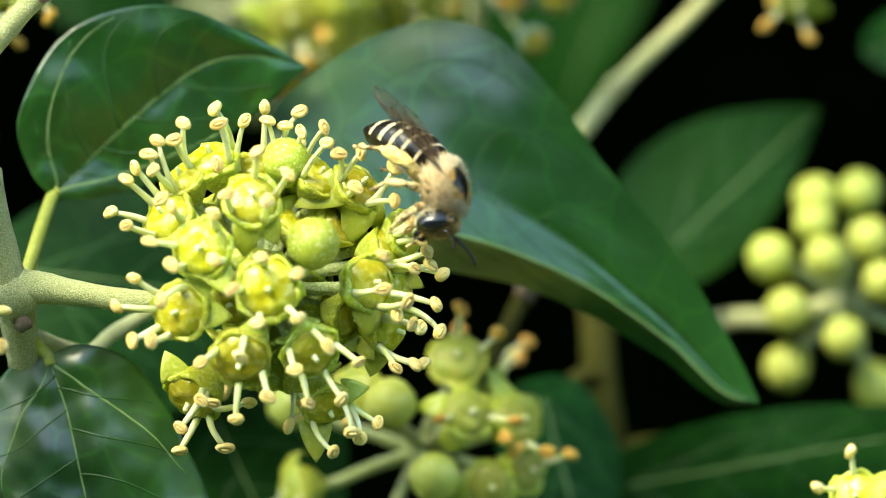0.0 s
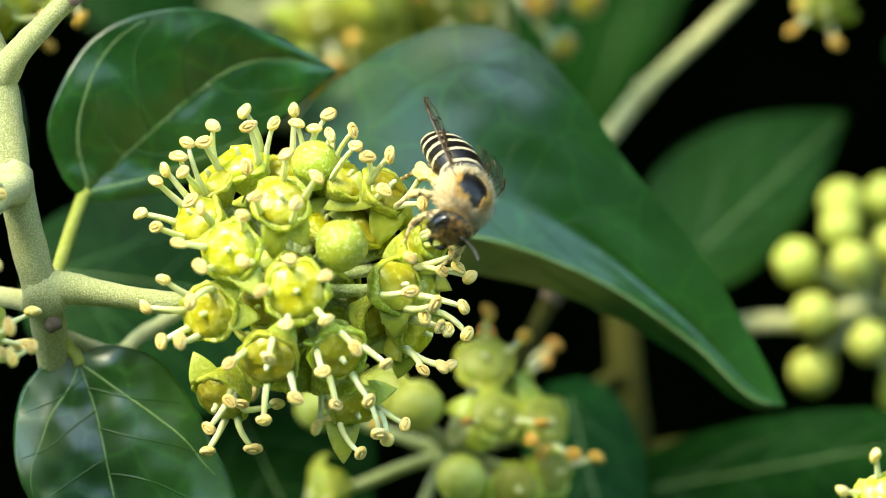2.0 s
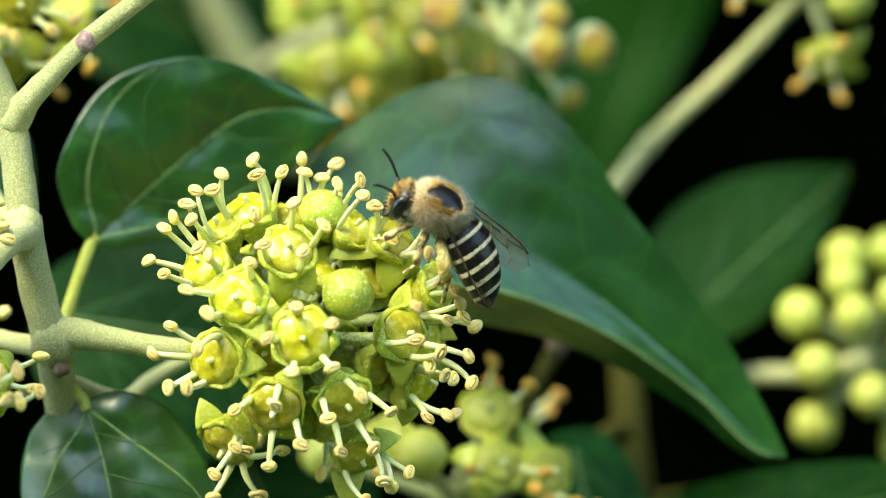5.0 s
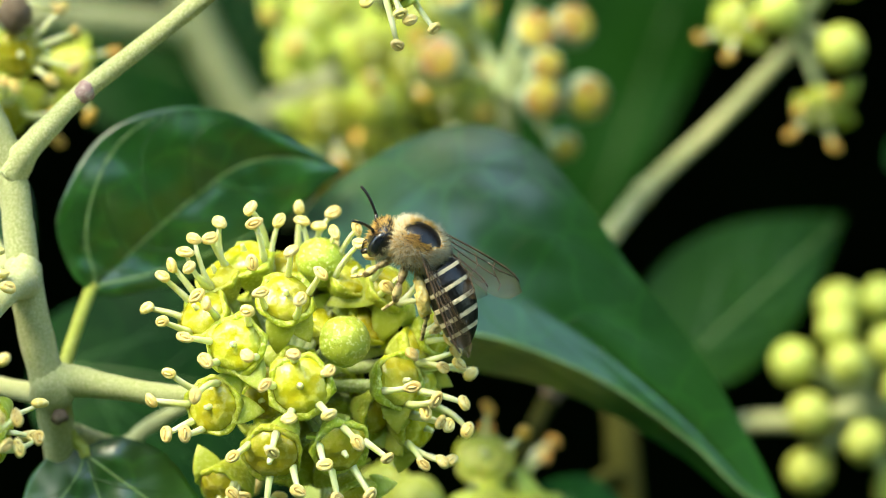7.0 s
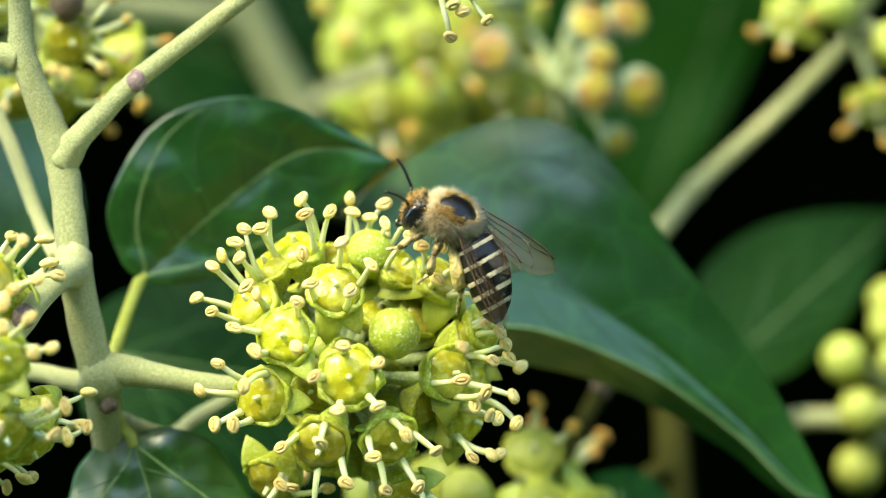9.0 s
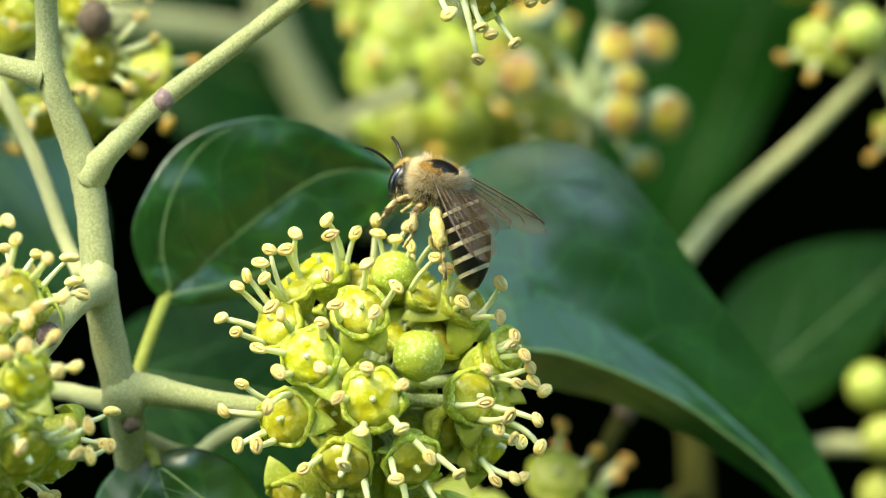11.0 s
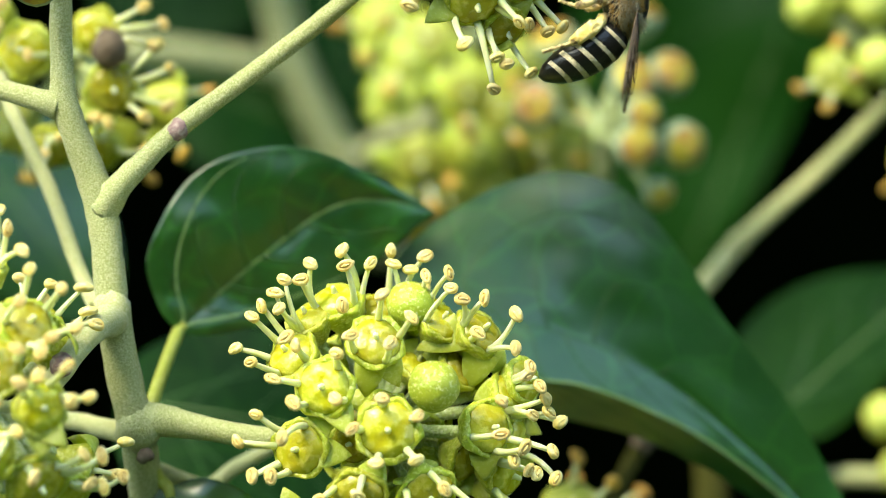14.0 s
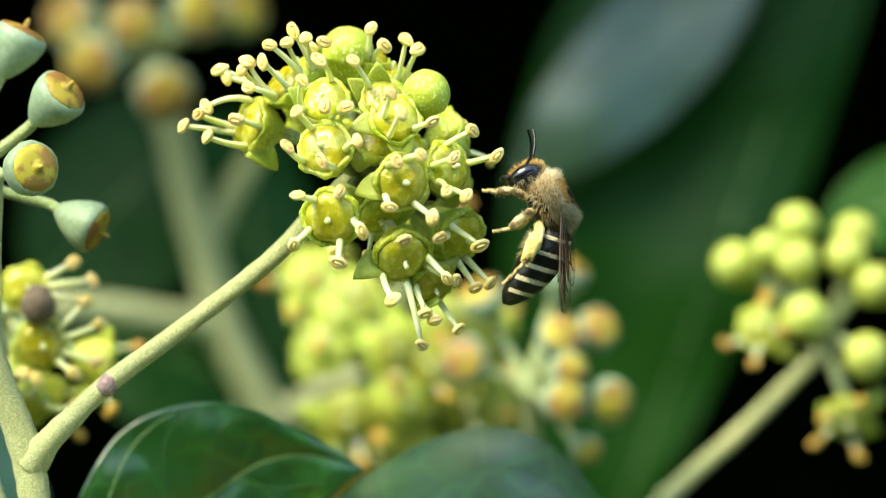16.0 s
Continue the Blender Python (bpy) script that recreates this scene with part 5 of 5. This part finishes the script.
def wing_pose(side, spread, lift, roll, base=(0.2, 1.45, 1.35)):
    return move(base[0], side * base[1], base[2]) @ Matrix.Rotation(radians(-side * spread), 4, "Z") @ Matrix.Rotation(radians(lift), 4, "Y") @ Matrix.Rotation(radians(side * roll), 4, "X")


wings = {}
for s in (-1, 1):
    wings[s] = wing(s, 10.2, 3.1, "wing", bee, wing_pose(s, 18, 5, -25), "smoky translucent forewing with brown veins")
    wing(s, 6.9, 2.5, "hindwing", wings[s], move(-0.9, -s * 1.0, -0.12) @ Matrix.Rotation(radians(s * 10), 4, "Z"), "clear hindwing")

# legs: hip, knee, heel, toe
for pts, width, laden in (
        (((1.3, 0.9, -1.5), (2.3, 2.2, -2.0), (2.9, 2.3, -3.4), (3.6, 1.9, -4.4)), 0.30, 0),
        (((0.0, 1.1, -1.6), (0.1, 2.9, -2.0), (-0.4, 3.1, -3.8), (0.1, 3.2, -5.2)), 0.32, 0),
        (((-1.1, 1.1, -1.6), (-1.9, 2.7, -1.9), (-3.5, 3.0, -4.2), (-4.2, 2.9, -6.6)), 0.38, 1)):
    for s in (-1, 1):
        q = [Vector((p[0], p[1] * s, p[2])) for p in pts]
        bm = bmesh.new()
        tube(bm, smooth(q[:2], 4), [width * 0.8, width * 1.15, width * 1.2, width, width * 0.7], 8)
        tube(bm, smooth(q[1:3], 4), [width * 0.7, width, width * 1.25, width * 1.1, width * 0.8], 8)
        toe = smooth(q[2:4], 6)
        tube(bm, toe, [width * (0.55 if i % 2 == 0 else 0.4) for i in range(len(toe))], 7)
        leg = part("leg", bm, LEGMAT, bee, "dark hairy leg dusted with pollen")
        if laden:
            bm = bmesh.new()
            c = q[1].lerp(q[2], 0.42)
            ball(bm, c, (0.56, 0.62, 1.6), 18, 14, axes(q[2] - q[1], (0, s, 0)))
            for v in bm.verts:
                v.co += (v.co - c).normalized() * (0.34 * noise.noise(v.co * 2.6) + 0.14 * noise.noise(v.co * 7))
            n = len(bm.verts)
            c = q[0].lerp(q[1], 0.62)
            ball(bm, c, (0.42, 0.5, 0.95), 14, 10, axes(q[1] - q[0], (0, 0, 1)))
            bm.verts.ensure_lookup_table()
            for v in bm.verts[n:]:
                v.co += (v.co - c).normalized() * 0.3 * noise.noise(v.co * 2.8)
            part("pollen_load", bm, POLLEN, leg, "yellow pollen packed on the hind leg")
        else:
            bm = bmesh.new()
            for a, b in ((q[0], q[1]), (q[1], q[2])):
                for i in range(90):
                    c = a.lerp(b, hair_rng.random())
                    d = Vector((hair_rng.gauss(0, 1), hair_rng.gauss(0, 1), hair_rng.gauss(0, 1) - 0.4)).normalized()
                    sd = d.orthogonal().normalized() * 0.03
                    bm.faces.new((bm.verts.new(c + sd), bm.verts.new(c - sd), bm.verts.new(c + d * hair_rng.uniform(0.4, 0.7))))
            part("leg_hair", bm, FURPALE, leg)


def bee_pose(place, ahead, up):
    x = Vector(ahead).normalized()
    z = Vector(up)
    z = (z - x * z.dot(x)).normalized()
    y = z.cross(x)
    m = Matrix((x, y, z)).transposed().to_4x4()
    return Matrix.Translation(place) @ m


def abdomen_pose(droop, swing):
    return Matrix.Translation(WAIST * MM) @ Matrix.Rotation(radians(swing), 4, "Z") @ Matrix.Rotation(radians(-droop), 4, "Y")


# seconds, place of the thorax, ahead, up, droop and swing of the abdomen, then spread, lift, roll of the left and of the right wing
BEE = [
    (0, spot(12.85, -7.61, -6), (0.02, -0.4, -0.92), (0.92, -0.38, 0.1), 37, -4, (-8, -33, -5), (31, -27, -5)),
    (0.3, spot(12.64, -7.46, -6), (0.02, -0.42, -0.92), (0.92, -0.38, 0.1), 37, -4, (-8, -33, -5), (31, -27, -5)),
    (0.6, spot(12.06, -7.38, -6), (-0.02, -0.48, -0.88), (0.88, -0.45, 0.1), 35, -8, (-8, -30, -5), (34, -21, -5)),
    (0.8, spot(12.53, -7.60, -7), (-0.3, -0.6, -0.72), (0.6, -0.6, 0.35), 33, 32, (19, -36, -12), (37, -15, 46)),
    (1, spot(12.27, -7.84, -7), (-0.25, -0.66, -0.7), (0.55, -0.6, 0.4), 27, 20, (25, -33, -12), (22, -15, 18)),
    (1.2, spot(12.13, -7.77, -7), (-0.18, -0.7, -0.68), (0.55, -0.6, 0.4), 23, 16, (25, -30, -16), (25, -18, 34)),
    (1.5, spot(12.45, -7.54, -7), (-0.18, -0.7, -0.68), (0.55, -0.6, 0.4), 23, 16, (28, -33, -16), (19, -15, 22)),
    (2, spot(12.11, -8.12, -7), (-0.25, -0.66, -0.68), (0.5, -0.65, 0.35), 19, 20, (19, -27, -20), (25, -15, 26)),
    (2.3, spot(11.70, -8.02, -8), (-0.28, -0.62, -0.72), (0.4, -0.72, 0.3), 23, 16, (10, -27, -28), (25, -12, 22)),
    (2.6, spot(13.48, -11.40, -8), (-0.3, -0.6, -0.72), (0.4, -0.74, 0.25), 23, 16, (4, -21, -32), (22, -12, 10)),
    (3, spot(13.06, -12.25, -8), (-0.38, -0.52, -0.74), (0.36, -0.8, 0.2), 23, 28, (1, -21, -36), (25, -12, 6)),
    (3.3, spot(13.31, -12.05, -8), (-0.5, -0.5, -0.66), (0.34, -0.82, 0.2), 23, 36, (-8, -24, -36), (31, -15, 6)),
    (3.5, spot(13.42, -12.45, -8), (-0.56, -0.5, -0.6), (0.34, -0.82, 0.2), 23, 36, (1, -36, -24), (28, -15, 2)),
    (3.7, spot(12.96, -9.50, -8), (-0.9, -0.4, -0.05), (0.2, -0.85, 0.4), 19, -32, (19, -45, -20), (34, -24, -25)),
    (3.9, spot(11.90, -8.81, -8), (-0.93, -0.28, 0.05), (0.2, -0.8, 0.5), 25, -32, (10, -45, -25), (25, -27, 0)),
    (4.1, spot(9.95, -6.43, -8), (-0.9, -0.2, 0.3), (0.35, -0.7, 0.6), 23, -12, (1, -36, 2), (13, -15, 15)),
    (6.3, spot(8.79, -4.00, -8), (-0.82, -0.15, 0.45), (0.45, -0.62, 0.65), 25, -32, (37, -30, 12), (-8, -18, 15)),
    (6.6, spot(8.07, -3.83, -8), (-0.82, -0.15, 0.45), (0.45, -0.62, 0.65), 19, -28, (34, -24, 12), (-8, -9, 15)),
    (7, spot(7.83, -3.55, -8), (-0.84, -0.15, 0.42), (0.45, -0.62, 0.65), 21, -28, (37, -24, 12), (-5, -6, 15)),
    (7.5, spot(6.94, -3.42, -8), (-0.88, -0.15, 0.36), (0.42, -0.62, 0.65), 21, -28, (37, -24, 12), (4, -6, 15)),
    (8, spot(6.76, -3.60, -8), (-0.88, -0.15, 0.36), (0.42, -0.62, 0.65), 21, -28, (37, -24, 12), (-8, -9, 15)),
    (8.5, spot(6.68, -3.73, -8), (-0.9, -0.15, 0.3), (0.42, -0.62, 0.65), 17, -32, (34, -24, 12), (-2, -12, 15)),
    (8.8, spot(6.36, -2.28, -8), (-0.88, -0.12, 0.34), (0.42, -0.62, 0.65), 23, -28, (34, -24, 12), (1, -9, 15)),
    (9, spot(6.45, -1.82, -8), (-0.84, -0.1, 0.42), (0.45, -0.62, 0.65), 23, -28, (34, -24, 12), (-8, -6, 15)),
    (9.2, spot(6.74, -1.48, -8), (-0.8, -0.08, 0.48), (0.5, -0.6, 0.62), 27, -28, (34, -27, 12), (-8, -15, 15)),
    (11.3, spot(2.46, 3.56, -5), (-0.82, 0.42, 0.32), (0.4, -0.4, 0.82), 47, 0, (19, -24, -8), (19, -15, 15)),
    (11.5, spot(2.25, 3.16, -5), (-0.82, 0.42, 0.32), (0.4, -0.4, 0.82), 45, 0, (16, -24, -8), (22, -12, 15)),
    (12, spot(1.52, 2.49, -5), (-0.82, 0.44, 0.32), (0.4, -0.4, 0.82), 43, -4, (16, -21, -8), (22, -12, 15)),
    (12.5, spot(1.75, 3.22, -5), (-0.74, 0.5, 0.4), (0.42, -0.45, 0.78), 35, -8, (13, -18, -8), (28, -12, 15)),
    (12.8, spot(2.17, 4.13, -5), (-0.68, 0.5, 0.5), (0.42, -0.55, 0.7), 39, 0, (16, -12, -12), (25, -15, 12)),
    (12.9, spot(1.95, 4.29, -5), (-0.6, 0.5, 0.6), (0.4, -0.6, 0.65), 29, 0, (10, -6, -35), (31, -6, 10)),
    (13, spot(3.83, 5.50, -6), (-0.4, 0.35, 0.8), (0.2, -0.9, 0.35), 23, -12, (80, 10, -10), (80, 10, -10)),
    (13.1, spot(12.48, 6.44, -6), (0.02, 0.35, 0.93), (0.1, -0.93, 0.3), 41, 4, (80, 10, -10), (80, 10, -10)),
    (13.2, spot(24.78, 11.45, -6), (-0.4, 0.3, 0.85), (0.35, -0.75, 0.55), 19, 32, (80, 10, -10), (80, 10, -10)),
    (13.3, spot(16.87, 20.53, -5), (-0.5, 0.2, 0.8), (0.4, -0.72, 0.5), 1, 8, (80, 10, -10), (80, 10, -10)),
    (13.4, spot(21.97, 20.07, -5), (-0.72, 0.1, 0.6), (0.45, -0.65, 0.55), -1, 4, (80, 10, -10), (80, 10, -10)),
    (13.5, spot(23.55, 20.04, -5), (-0.85, 0.05, 0.42), (0.42, -0.6, 0.68), 1, 0, (80, 10, -10), (80, 10, -10)),
    (13.6, spot(19.35, 24.51, -4), (-0.7, 0.05, 0.65), (0.55, -0.6, 0.55), 1, 28, (80, 10, -10), (80, 10, -10)),
    (13.7, spot(18.59, 24.69, -4), (-0.25, 0, 0.96), (0.6, -0.75, 0.1), -3, 12, (80, 10, -10), (80, 10, -10)),
    (13.8, spot(17.38, 23.33, -4), (-0.05, 0, 0.98), (0.8, -0.6, 0), 7, 4, (80, 10, -10), (80, 10, -10)),
    (13.95, spot(18.13, 21.78, -4), (0.0, 0, 0.98), (0.95, -0.25, 0), 41, -16, (31, 0, 0), (31, -12, -5)),
    (14.1, spot(18.16, 22.69, -4), (0.0, 0, 0.98), (0.97, -0.15, 0), 39, -8, (22, -12, -10), (19, -15, 0)),
    (14.5, spot(18.14, 23.84, -4), (-0.2, 0, 0.96), (0.96, -0.15, 0.2), 39, -4, (16, -9, -10), (16, -15, 0)),
    (14.7, spot(16.99, 27.74, -4), (-0.4, 0, 0.9), (0.92, -0.15, 0.35), 37, -4, (13, -12, -10), (10, -18, 0)),
    (15, spot(18.37, 26.58, -4), (-0.45, 0, 0.88), (0.9, -0.15, 0.4), 45, -4, (7, -27, -10), (-2, -27, 0)),
    (15.5, spot(17.60, 27.86, -4), (-0.42, 0, 0.9), (0.9, -0.15, 0.4), 37, 0, (7, -21, -10), (-2, -21, 0)),
    (16, spot(17.97, 27.06, -4), (-0.48, 0, 0.87), (0.9, -0.15, 0.42), 47, 0, (10, -27, -10), (-2, -30, 0)),
]


def beats(side, pick):
    """Rows of a wing: at rest by the table, beating while the bee flies."""
    rows = [(row[0], wing_pose(side, *row[pick])) for row in BEE if not 12.95 < row[0] < 13.85]
    for n in range(390, 415):
        lift = 48 if n % 2 else -30
        rows.append((n / 30, wing_pose(side, 82, lift, -10)))
    return sorted(rows, key=lambda r: r[0])


def motions():
    walk(bee, [(t, bee_pose(p, ahead, up)) for t, p, ahead, up, *_ in BEE])
    walk(abdomen, [(t, abdomen_pose(droop, swing)) for t, _, _, _, droop, swing, *_ in BEE])
    walk(wings[1], beats(1, 6))
    walk(wings[-1], beats(-1, 7))


motions()
